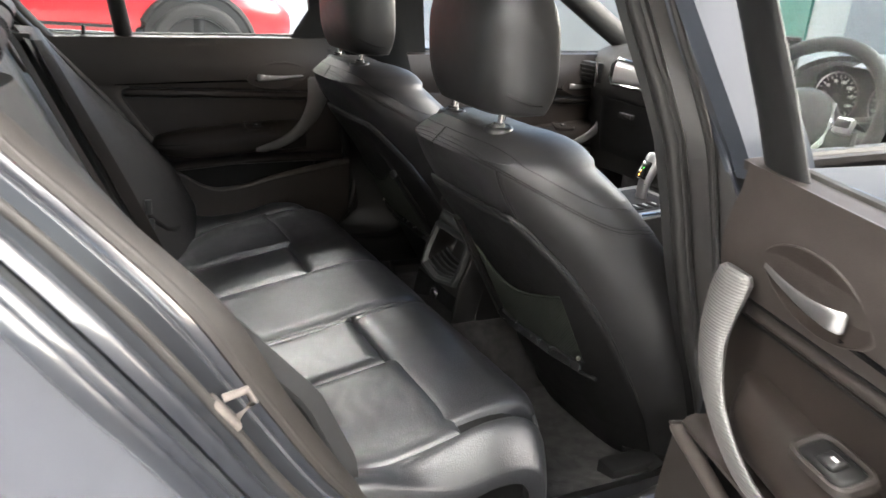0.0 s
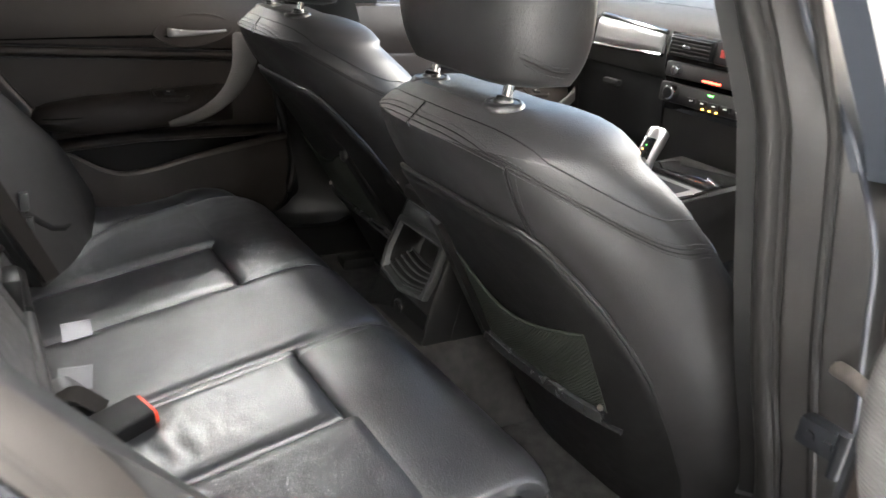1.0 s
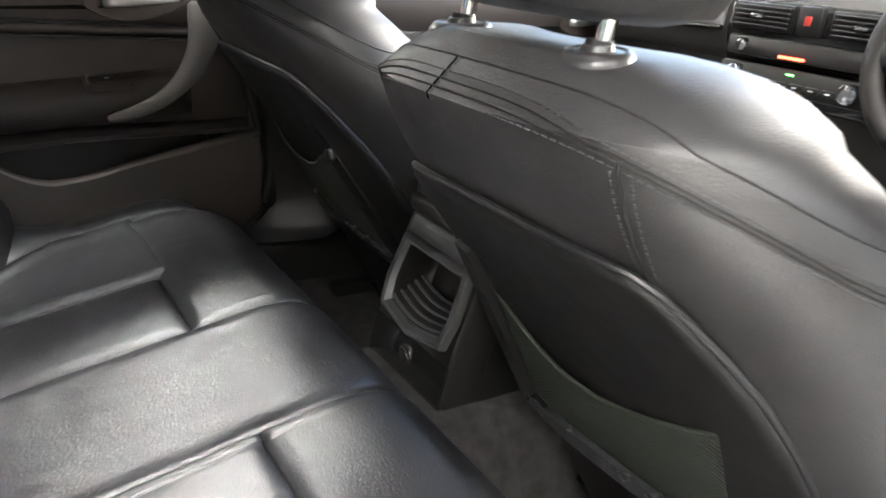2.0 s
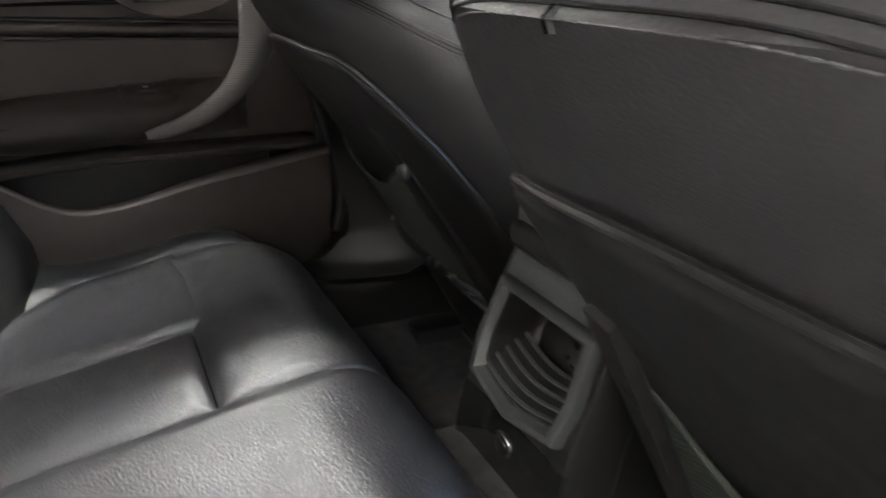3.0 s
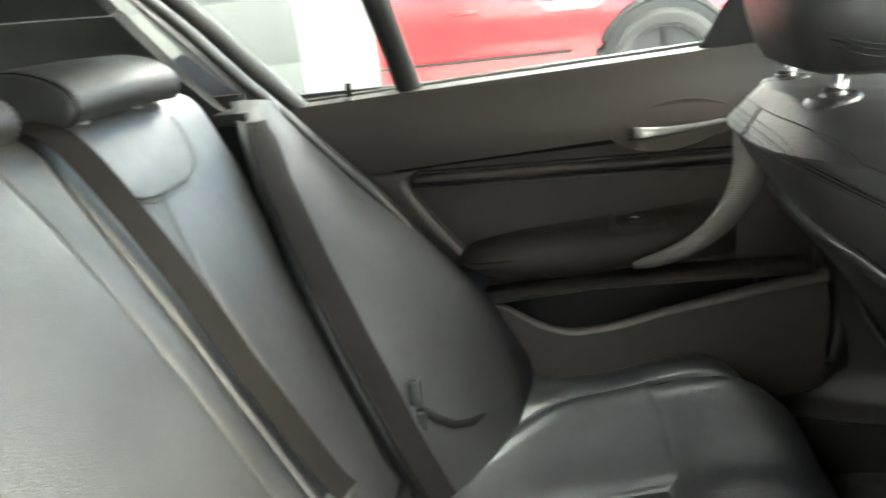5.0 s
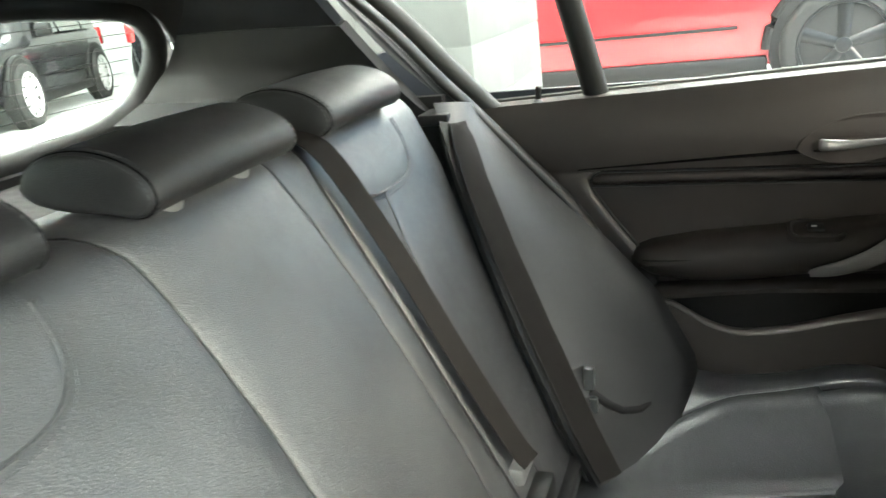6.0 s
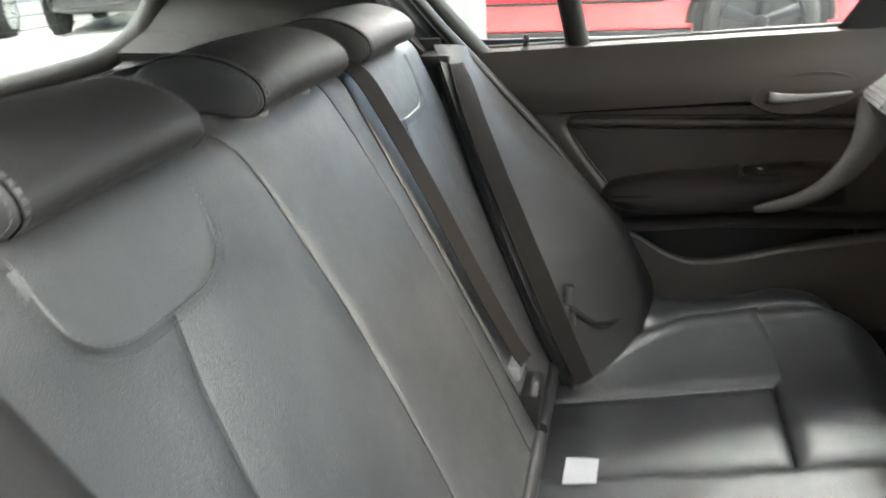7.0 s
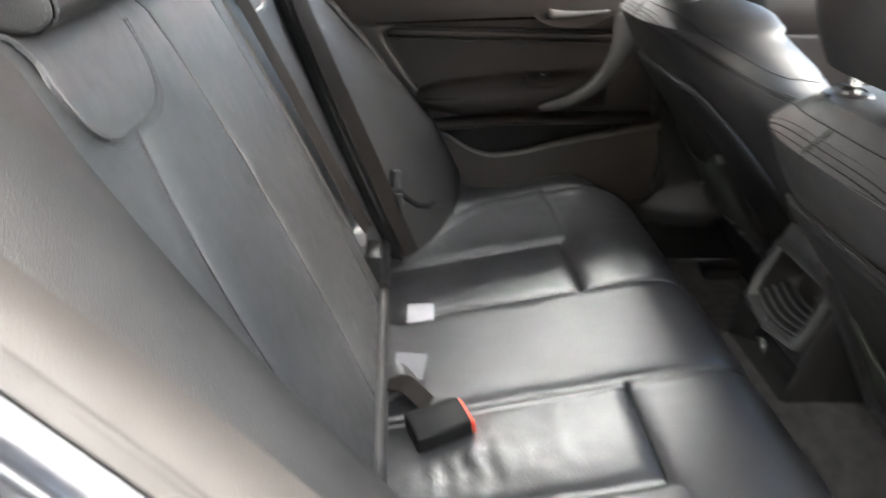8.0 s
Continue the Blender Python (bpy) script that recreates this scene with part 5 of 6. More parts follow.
    for z, r in ((0.8275, 0.0024), (0.8015, 0.0022)):
        part("insert_gap_line", tube([L(lerp(0.09, rear_in(z) - 0.004, k / 30), -0.0055 + 0.004 * (z > 0.81), z) for k in range(31)], r, 6), SHELL, t)
    # thin dark rod stands for the shade along the panel's fold
    part("crease_shade", tube([L(p.x, wtop(p.x, p.y) + 0.001, p.y) for p in dense([(0.28, 0.856, 0), (0.36, 0.852, 0), (0.45, 0.847, 0), (0.565, 0.840, 0), (0.66, 0.834, 0)], 24)], lambda q: 0.0036 * (1 - 0.7 * q), 6), GAP_SHADE, t)
    # armrest
    zt = lambda u: interp([(0.14, 0.742), (0.231, 0.735), (0.335, 0.724), (0.462, 0.712), (0.540, 0.698), (0.575, 0.684)], u)
    zu = lambda u: interp([(0.14, 0.662), (0.29, 0.652), (0.38, 0.640), (0.47, 0.636), (0.54, 0.645), (0.575, 0.664)], u)
    rings = []
    for i in range(41):
        f = i / 40
        u = lerp(0.14, 0.575, f)
        k = 0.50 * ((1 - (2 * f - 1) ** 8) ** 0.5 if 0 < f < 1 else 0.15)
        a, zb = zt(u), zu(u)
        sec = [(-0.020, a + 0.006), (0.012 * k, a + 0.002), (0.040 * k, a - 0.010), (0.058 * k, a - 0.028), (0.060 * k, lerp(a, zb, 0.6)), (0.050 * k, zb + 0.014), (0.02 * k, zb), (-0.020, zb)]
        sm = [poly([(q[0], q[1], 0) for q in sec], j / 20) for j in range(21)]
        rings.append([L(u, p.x, p.y) for p in sm])
    part("armrest", loft(rings), DOOR_MID, t, "padded dark armrest")
    part("armrest_seam", tube([L(u, 0.0285 * (1 - ((u - 0.3575) / 0.2175) ** 8) ** 0.5, lerp(zt(u), zu(u), 0.42)) for u in [lerp(0.16, 0.555, k / 40) for k in range(41)]], 0.0012, 6), GAP_SHADE, t)
    sm_ = Matrix.Translation(L(0.318, 0.018, 0.744) if open_door else L(0.287, 0.006, 0.7255)) @ frame_of(L)
    sw = part("window_switch", box((-0.034, -0.018, -0.006), (0.034, 0.018, 0.003), 0.007, 3, None, sm_), DOOR_MID if not open_door else SHELL, t, "black window switch panel")
    part("switch_surround", loft([[sm_ @ V(a * math.copysign(abs(math.cos(g)) ** 0.45, math.cos(g)), b * math.copysign(abs(math.sin(g)) ** 0.45, math.sin(g)), h) for g in [2 * math.pi * k / 36 for k in range(36)]] for a, b, h in ((0.043, 0.025, -0.006), (0.042, 0.024, 0.003), (0.038, 0.021, 0.0045), (0.034, 0.018, 0.0015))], False), DOOR_TOP, sw, "raised switch surround")
    part("switch_key", box((-0.012, -0.011, 0.000), (0.014, 0.009, 0.007), 0.004, 3, None, sm_), PANEL_EDGE, sw, "small black switch key")
    part("switch_mark", box((0.0, -0.002, 0.0070), (0.008, 0.002, 0.0076), 0.0003, 1, None, sm_), WHITE_INK, sw, "white window symbol")
    # ledge and map pocket
    zl = lambda u: interp([(0.0, 0.643), (0.20, 0.639), (0.36, 0.634), (0.535, 0.616), (0.56, 0.612)], u)
    led = [(-0.030, 0.004), (0.008, 0.005), (0.019, 0.001), (0.024, -0.006), (0.021, -0.014), (0.012, -0.018), (-0.030, -0.018)]
    part("ledge", loft([[L(u, w, zl(u) + h) for w, h in led] for u in [lerp(0.012 + u0, 0.548, k / 30) for k in range(31)]]), DOOR_TOP, t, "dark plastic ledge over the map pocket")
    rim = [(u0 - 0.01, 0.622), (0.06, 0.612), (0.11, 0.602), (0.165, 0.590), (0.245, 0.571), (0.31, 0.553), (0.36, 0.544), (0.405, 0.542), (0.45, 0.557), (0.485, 0.579), (0.51, 0.594), (0.548, 0.601)]
    rp = dense([(a, b, 0) for a, b in rim], 60)
    corner = (lambda z: interp([(0.36, 0.20), (0.405, 0.11), (0.43, 0.045), (0.48, 0.0), (0.57, -0.012), (0.63, 0.002), (0.69, 0.020)], z)) if not front and not open_door else (lambda z: u0)
    part("pocket_front", dslab(lambda u, v: (lambda p: (lambda z: L(max(p.x, corner(z)), 0.020 - 0.010 * v + 0.012 * math.sin(math.pi * v), z))(lerp(p.y, 0.36, v)))(rp[round(u * 60)]), 60, 14, 0.006), DOOR_LOW, t, "dark plastic map pocket")
    part("pocket_rim", tube([L(p.x, 0.016, p.y) for p in rp], lambda q: interp([(0, 0.012), (0.6, 0.0095), (0.85, 0.006), (1, 0.005)], q), 10), DOOR_RIM_LIT, t, "rounded pocket rim, paler for the light on its edge")
    # pull handle
    if open_door:
        curve = [(0.112, 0.020, 0.864), (0.113, 0.030, 0.83), (0.124, 0.042, 0.78), (0.150, 0.046, 0.73), (0.192, 0.046, 0.69), (0.245, 0.044, 0.664), (0.298, 0.034, 0.652)]
    else:
        curve = [(0.118, 0.036, 0.872), (0.121, 0.044, 0.840), (0.133, 0.050, 0.790), (0.160, 0.052, 0.742), (0.202, 0.052, 0.703), (0.250, 0.048, 0.678), (0.298, 0.042, 0.664)]
    widths = [(0.0, 0.026), (0.05, 0.034), (0.15, 0.034), (0.35, 0.025), (0.6, 0.0165), (0.9, 0.0115), (1.0, 0.006)]
    ax = (L(1, 0, 0) - L(0, 0, 0)).normalized()
    part("pull_handle", tube([L(*poly(curve, k / 40)) for k in range(41)], lambda q: interp(widths, q), 20, None, 0.42, ax + V(0, 0, 0.35)), SATIN_RIBBED, t, "curved satin grey pull handle")
    # latch in its dish
    oval = lambda q, w: [L(0.231 + 0.090 * q * math.cos(a) + 0.010 * q * math.sin(a), w, 0.872 + up + 0.036 * q * math.copysign(abs(math.sin(a)) ** 1.25, math.sin(a)) - 0.014 * math.cos(a) * q) for a in [2 * math.pi * k / 40 for k in range(40)]]
    part("latch_dish", loft([oval(1.03, 0.006), oval(1.0, 0.0150), oval(0.965, 0.0160), oval(0.93, 0.0148)], False), DOOR_TOP, t, "dark latch dish")
    # flat plate on the panel; its darker vinyl draws the hollow's shade
    part("latch_shade", loft([oval(0.95, 0.0157), oval(0.80, 0.0153), oval(0.5, 0.0152), oval(0.02, 0.0152)], False), DOOR_MID, t, "flat dark plate for the shade in the latch dish")
    lw = 0.0 if open_door else -0.006
    part("latch", tube([L(p.x, p.y + lw, p.z) for p in dense([(0.155, 0.020, 0.874 + up), (0.19, 0.026, 0.870 + up), (0.24, 0.031, 0.866 + up), (0.276, 0.030, 0.865 + up), (0.290, 0.022, 0.865 + up)], 24)], lambda q: interp([(0, 0.0025), (0.3, 0.0042), (0.75, 0.0088), (0.93, 0.0098), (1.0, 0.0075)], q) * (1.2 if open_door else 1.0), 14, None, 0.35, (0, 0, 1)), LEVER, t, "chrome door latch")
    part("lock_pin", tube([L(0.724, -0.008, 0.938), L(0.724, -0.010, 0.950), L(0.724, -0.012, 0.957), L(0.722, -0.012, 0.978)], lambda q: interp([(0, 0.013), (0.35, 0.012), (0.5, 0.005), (1, 0.005)], q), 12), SHELL, t, "small black lock pin")
    # window frame, divider and panes
    inx = lambda z: 0.28 * max(0, z - 0.97)
    if not front:
        dv = lambda z: 0.628 + 0.20 * (z - 0.96)
        part("window_divider", tube([L(dv(z), -0.028 + inx(z), z) for z in (0.945, 1.05, 1.15, 1.25, 1.32)], 0.0215, 12, None, 0.8, ax), SHELL, t, "black window divider bar")
        fu = (lambda z: 0.110 - 0.49 * (z - 0.975)) if open_door else (lambda z: 0.140 - 0.60 * (z - 0.975))
        fr = [L(fu(z), -0.02 + 0.6 * inx(z), z) for z in (0.93, 1.05, 1.15, 1.25, 1.32)]
        part("window_frame_front", tube(fr, 0.037 if open_door else 0.044, 16, None, 0.22, ax), SHELL, t, "dark window frame upright")
        part("window_frame_top", tube([L(u, -0.02 + inx(1.33), 1.335) for u in (0.08, 0.4, 0.75, 1.0)], 0.022, 10), TRIM_GREY, t)
        part("window_frame_rear", tube([L(0.82 - p[0] - 0.012, -0.015 + inx(p[1]), p[1]) for p in [(jp.y, jp.z) for jp in [poly([(0, a, b) for a, b in JAMB_IN], k / 30) for k in range(12)]]], 0.020, 10), TRIM_GREY, t)
        g1 = dslab(lambda u, v: L(lerp(fu(lerp(0.955, 1.33, v)), dv(lerp(0.96, 1.33, v)), u), -0.034 + inx(lerp(0.96, 1.33, v)), lerp(0.955, 1.33, v)), 6, 6, 0.004)
        part("window_pane", g1, GLASS, t, "clear side window").visible_shadow = False
        g2 = dslab(lambda u, v: L(lerp(dv(lerp(0.96, 1.33, v)), 0.84 + 0.75 * (lerp(0.96, 1.33, v) - 0.96), u), -0.034 + inx(lerp(0.96, 1.33, v)), lerp(0.955, 1.33, v)), 6, 6, 0.004)
        part("quarter_pane", g2, GLASS, t, "small fixed quarter window").visible_shadow = False
    else:
        part("window_pane", dslab(lambda u, v: L(lerp(lerp(0.02, 0.62, v), 0.92 + 0.3 * v, u), -0.034 + inx(lerp(0.96, 1.33, v)), lerp(0.955, 1.33, v)), 6, 6, 0.004), GLASS, t, "clear side window").visible_shadow = False
        part("window_frame_top", tube([L(u, -0.02 + inx(1.33), 1.335) for u in (0.6, 0.8, 1.0, 1.25)], 0.022, 10), TRIM_GREY, t)
        part("window_frame_rear", dslab(lambda u, v: L(lerp(0.94, 1.07, u) + 0.56 * (lerp(0.93, 1.33, v) - 0.955), -0.078 + 0.9 * inx(lerp(0.95, 1.33, v)), lerp(0.93, 1.33, v)), 6, 12, 0.03), PILLAR_REFLECT, t, "window upright, blue-grey in place of its reflections")
    # outer skin
    part("outer_skin", dslab(lambda u, v: L(lerp(u0 - 0.005, ue(lerp(0.36, 0.955, v)) + 0.03, u), -0.165 - 0.02 * math.sin(math.pi * v) + 0.03 * v ** 3, lerp(0.30, 0.955, v)), 20, 16, 0.006), PAINT, t, "blue-grey painted outer skin")
    part("front_edge", dslab(lambda u, v: L(u0 - 0.004 - 0.012 * math.sin(math.pi * u), lerp(-0.16, -0.005, u), lerp(0.32, 0.95, v)), 8, 14, 0.006), PAINT_DARK_SHADE, t, "painted shut edge of the door")
    part("edge_seal", tube([L(u0 - 0.010, -0.03, z) for z in (0.34, 0.5, 0.7, 0.9)], 0.010, 8), RUBBER, t)
    return t


def frame_of(L):
    o = L(0, 0, 0)
    a, b, c = (L(1, 0, 0) - o), (L(0, 0, 1) - o), (L(0, 1, 0) - o)
    n = b * 1.0 + c * 0.35
    n.normalize()
    a.normalize()
    y = n.cross(a)
    return Matrix((a, y, n)).transposed().to_4x4()


door("rear_door", lambda u, w, z: V(-0.678 + w, 0.82 - u, z), "closed rear door with dark vinyl card and grey pull handle", "rear doors", u0=0.02)
door("rear_door", lambda u, w, z: V(0.81 + 0.96 * u - 0.28 * w, 0.751 - 0.28 * u - 0.96 * w, z), "wide open rear door with dark vinyl card and grey pull handle", "rear doors", open_door=True, u0=0.06)
door("front_door", lambda u, w, z: V(-0.68 + w, 1.90 - u, z), "closed front passenger door with dark card and grey pull handle", "front doors", front=True)
door("front_door", lambda u, w, z: V(0.68 - w, 1.90 - u, z), "closed driver's door in blue-grey paint", "front doors", front=True)

# ---- centre console ----
con = thing("centre_console", (0, 1.15, 0.28), "black plastic centre console with rear storage tray", "console")


def rear_face(x, z, out=0.0):
    x -= 0.012
    y = interp([(0.28, 0.792), (0.42, 0.798), (0.50, 0.812), (0.60, 0.846), (0.64, 0.862)], z)
    return V(x, y - out, z)


rings = []
for yy in (0.062, 0.10, 0.25, 0.45, 0.75):
    ring = []
    for k in range(13):
        z = lerp(0.27, 0.64, k / 12)
        ring.append(rear_face(-0.105 + 0.006 * (z - 0.3), z) + V(0, yy, 0))
    for k in range(13):
        z = lerp(0.64, 0.27, k / 12)
        ring.append(rear_face(0.105 - 0.006 * (z - 0.3), z) + V(0, yy, 0))
    rings.append(ring)
part("body", loft(rings), SHELL, con)


def frame_ring(q, out, n=56):
    c = [(-0.086, 0.600), (0.086, 0.600), (0.092, 0.535), (0.084, 0.494), (0.0, 0.478), (-0.084, 0.494), (-0.092, 0.535)]
    pts = []
    m = len(c)
    for i in range(m):
        a, b = c[i], c[(i + 1) % m]
        for k in range(8):
            f = k / 8
            pts.append((lerp(a[0], b[0], f), lerp(a[1], b[1], f)))
    return [rear_face(p[0] * q, 0.545 + (p[1] - 0.545) * q, out) for p in pts]


def face_ring(out, grow=0.0, n=56):
    """The border of the rear face, met point by point with the tray's frame."""
    ring = []
    for p in frame_ring(1.0, 0.0):
        dx, dz = p.x - 0.0 + 0.012, p.z - 0.545
        k = min((0.103 + grow) / max(1e-6, abs(dx)), ((0.092 if dz > 0 else 0.265) + grow) / max(1e-6, abs(dz)))
        ring.append(rear_face(dx * k, 0.545 + dz * k, out))
    return ring


part("rear_shell", loft([[p + V(0, 0.064, 0) for p in face_ring(0.0)], face_ring(-0.006), face_ring(0.0, -0.004), frame_ring(1.0, 0.0)], False), SHELL, con, "black rear cover of the console")
part("tray_frame", loft([frame_ring(1.02, -0.002), frame_ring(1.02, 0.006), frame_ring(0.99, 0.012), frame_ring(0.93, 0.014), frame_ring(0.87, 0.013), frame_ring(0.845, 0.006), frame_ring(0.82, 0.004), frame_ring(0.80, 0.006), frame_ring(0.785, 0.000)], False), CONSOLE_GREY, con, "dark grey tray frame")
part("tray_well", loft([frame_ring(0.79, 0.004), frame_ring(0.775, -0.012), frame_ring(0.74, -0.046), frame_ring(0.68, -0.054), frame_ring(0.05, -0.055)], False), RECESS, con, "deep black tray")
for k in range(5):
    zz, dep = 0.510 + 0.0060 * k, 0.003 - 0.010 * k
    part("tray_rib", tube([rear_face(lerp(-0.066, 0.066, i / 12), zz - 0.010 * math.sin(math.pi * i / 12), dep) for i in range(13)], 0.0024, 6), CONSOLE_GREY, con)
part("tray_ramp", slab(lambda u, v: rear_face(lerp(-0.068, 0.068, u), 0.505 + 0.026 * v - 0.010 * math.sin(math.pi * u), 0.003 - 0.046 * v), 14, 6, 0.004), SHELL, con, "ribbed tray floor")
part("tray_bar", slab(lambda u, v: rear_face(lerp(-0.080, 0.080, u), lerp(0.606, 0.632, v), 0.010), 10, 5, 0.012, 0.003, 0.006), CONSOLE_GREY, con, "grained grey bar over the tray")
sock = part("power_socket", disc(rear_face(0.0, 0.445, -0.001), (0, -1, -0.05), 0.0165, 0.006, 28, 0.002), CHROME, con, "chrome-rimmed socket cap")
part("socket_cap", disc(rear_face(0.0, 0.445, 0.003), (0, -1, -0.05), 0.012, 0.005, 24, 0.002), GLOSS_BLACK, sock)
part("socket_plate", slab(lambda u, v: rear_face(lerp(-0.100, 0.100, u), lerp(0.29, 0.472, v), 0.003), 10, 8, 0.006), GLOSS_BLACK, con, "gloss black socket plate")
part("armrest", box((-0.10, 0.845, 0.650), (0.10, 1.20, 0.695), 0.016, 3), LEATHER, con, "black leather armrest lid")
part("armrest_hinge", box((-0.09, 0.835, 0.642), (0.09, 0.87, 0.668), 0.006, 3), TRIM_GREY, con)
part("front_deck", slab(lambda u, v: V(lerp(-0.12, 0.12, u), lerp(1.18, 1.66, v), 0.628 + 0.045 * v), 10, 12, 0.18), TRIM_GREY, con, "dark console deck")
part("deck_trim", slab(lambda u, v: V(lerp(-0.115, 0.115, u), lerp(1.25, 1.48, v), 0.640 + 0.022 * v), 10, 12, 0.006, 0.003, 0.01), SILVER, con, "brushed silver console trim")
part("deck_inlay", slab(lambda u, v: V(lerp(-0.09, 0.09, u), lerp(1.27, 1.46, v), 0.6445 + 0.018 * v), 10, 12, 0.006, 0.003, 0.01), SHELL, con)
for k in range(4):
    part("deck_button", box((0.035 + 0.0, 1.29 + 0.03 * k, 0.648), (0.075, 1.313 + 0.03 * k, 0.656 + 0.002 * k), 0.003), SHELL, con)
    part("button_mark", box((0.047, 1.299 + 0.03 * k, 0.6565 + 0.002 * k), (0.063, 1.303 + 0.03 * k, 0.6575 + 0.002 * k), 0.0002, 1), WHITE_INK, con)
part("deck_rim", tube([V(0.112, 1.30, 0.652), V(0.116, 1.42, 0.66), V(0.112, 1.52, 0.67), V(0.06, 1.545, 0.675)], 0.004, 8), CHROME, con)
part("storage_lid", box((-0.10, 1.50, 0.655), (0.10, 1.64, 0.672), 0.008), GLOSS_BLACK, con)
sel = thing("gear_selector", (-0.01, 1.40, 0.65), "silver and black electronic gear selector with lit marks", "gear selector")
gp = [V(-0.012, 1.405, 0.640), V(-0.012, 1.405, 0.670), V(-0.014, 1.412, 0.700), V(-0.018, 1.425, 0.730), V(-0.022, 1.440, 0.758), V(-0.024, 1.447, 0.766)]
part("grip", tube([poly(gp, k / 24) for k in range(25)], lambda q: interp([(0, 0.022), (0.15, 0.016), (0.45, 0.019), (0.7, 0.026), (0.92, 0.026), (1, 0.014)], q), 18, None, 0.8, (1, 0, 0)), LEVER, sel, "silver grip")
part("display", slab(lambda u, v: V(-0.018 + lerp(-0.014, 0.014, u), lerp(1.391, 1.413, v) , lerp(0.714, 0.757, v)), 6, 6, 0.012, 0.003, 0.006), GLOSS_BLACK, sel, "black lit gear display")
for k, (mx, mt) in enumerate(((0.0, LIT_AMBER), (0.0, LIT_AMBER), (0.004, LIT_GREEN), (0.0, LIT_AMBER))):
    part("lit_mark", box((-0.020 + mx, 1.3905 + 0.0052 * k, 0.7210 + 0.009 * k), (-0.0165 + mx, 1.3925 + 0.0052 * k, 0.7235 + 0.009 * k), 0.0004, 1), mt, sel)
part("boot", disc((-0.012, 1.405, 0.634), (0, 0, 1), 0.035, 0.012, 24, 0.004), GLOSS_BLACK, sel)

# ---- dashboard ----
DIAL = mat("matt_black_dial", (0.006, 0.006, 0.0065), 0.8, vary=0.05, spec=0.08)
dash = thing("dashboard", (0, 1.8, 0.65), "dark dashboard with silver trim strip, vents and lit radio", "dashboard")
DP = [(1.72, 0.60), (1.70, 0.68), (1.685, 0.78), (1.685, 0.83), (1.665, 0.86), (1.655, 0.90), (1.66, 0.955), (1.68, 0.995), (1.73, 1.024), (1.85, 1.046), (2.05, 1.050)]


def dface(x, t, out=0.0):
    p = poly([(0, a, b) for a, b in DP], t)
    return V(x, p.y - out + 0.05 * (abs(x) / 0.7) ** 3, p.z - 0.02 * (abs(x) / 0.7) ** 4)


def at_z(x, z, out=0.0):
    y = interp(sorted([(b, a) for a, b in DP[:8]]), z)
    return V(x, y - out + 0.05 * (abs(x) / 0.7) ** 3, z)


part("fascia", slab(lambda u, v: dface(lerp(-0.70, 0.70, u), v), 60, 50, 0.05), DASH, dash, "grained dark grey dashboard fascia")
part("silver_trim", slab(lambda u, v: at_z(lerp(-0.515, -0.245, u), lerp(lerp(0.903, 0.910, u), lerp(0.972, 0.955, u), v), 0.010), 24, 8, 0.010, 0.004, 0.010), SILVER, dash, "brushed silver trim strip")
part("trim_border", tube([at_z(-0.245, 0.905, 0.008), at_z(-0.38, 0.900, 0.008), at_z(-0.512, 0.897, 0.008), at_z(-0.530, 0.915, 0.008), at_z(-0.530, 0.955, 0.008), at_z(-0.515, 0.978, 0.008), at_z(-0.38, 0.970, 0.008), at_z(-0.245, 0.961, 0.008)], 0.006, 8), GLOSS_BLACK, dash)
part("stack_panel", slab(lambda u, v: at_z(lerp(-0.225, 0.13, u), lerp(0.775, 0.968, v), 0.012), 12, 12, 0.014, 0.003, 0.01), GLOSS_BLACK, dash, "gloss black centre stack")
for vx0, vx1 in ((-0.21, -0.075), (0.0, 0.115)):
    vent = part("air_vent", box((vx0, 1.632, 0.912), (vx1, 1.645, 0.962), 0.004), SHELL, dash, "black slatted air vent")
    for k in range(5):
        part("slat", box((vx0 + 0.008, 1.624, 0.918 + 0.0088 * k), (vx1 - 0.008, 1.634, 0.9215 + 0.0088 * k), 0.001, 1), TRIM_GREY, vent)
    part("vent_tab", box((vx0 + 0.05, 1.620, 0.934), (vx0 + 0.075, 1.628, 0.942), 0.002), CHROME, vent)
hz = part("hazard_switch", box((-0.062, 1.622, 0.912), (-0.013, 1.640, 0.965), 0.005), SHELL, dash, "hazard light switch block")
part("hazard_mark", box((-0.045, 1.6205, 0.930), (-0.031, 1.6225, 0.947), 0.0006, 1), mat("dull_red_print", (0.35, 0.03, 0.02), 0.4), hz)
radio = part("radio", box((-0.205, 1.628, 0.862), (0.115, 1.648, 0.899), 0.005), TRIM_GREY, dash, "radio panel with lit red strip")
part("knob", disc((-0.160, 1.630, 0.882), (0, -1, 0), 0.012, 0.022, 24, 0.003), CHROME, radio)
part("display_strip", box((-0.085, 1.6262, 0.8665), (-0.030, 1.6285, 0.8715), 0.0008, 1), LIT_RED, radio, "glowing red strip")
clim = part("climate_panel", box((-0.212, 1.630, 0.800), (0.118, 1.650, 0.848), 0.005), TRIM_GREY, dash, "climate panel with round dial")
part("dial", disc((-0.165, 1.632, 0.826), (0, -1, 0), 0.019, 0.024, 28, 0.004), CHROME, clim, "chrome-rimmed dial")
part("dial_face", disc((-0.165, 1.6085, 0.826), (0, -1, 0), 0.013, 0.003, 24, 0.001), SHELL, clim)
part("dial", disc((0.075, 1.632, 0.826), (0, -1, 0), 0.019, 0.024, 28, 0.004), CHROME, clim, "chrome-rimmed dial")
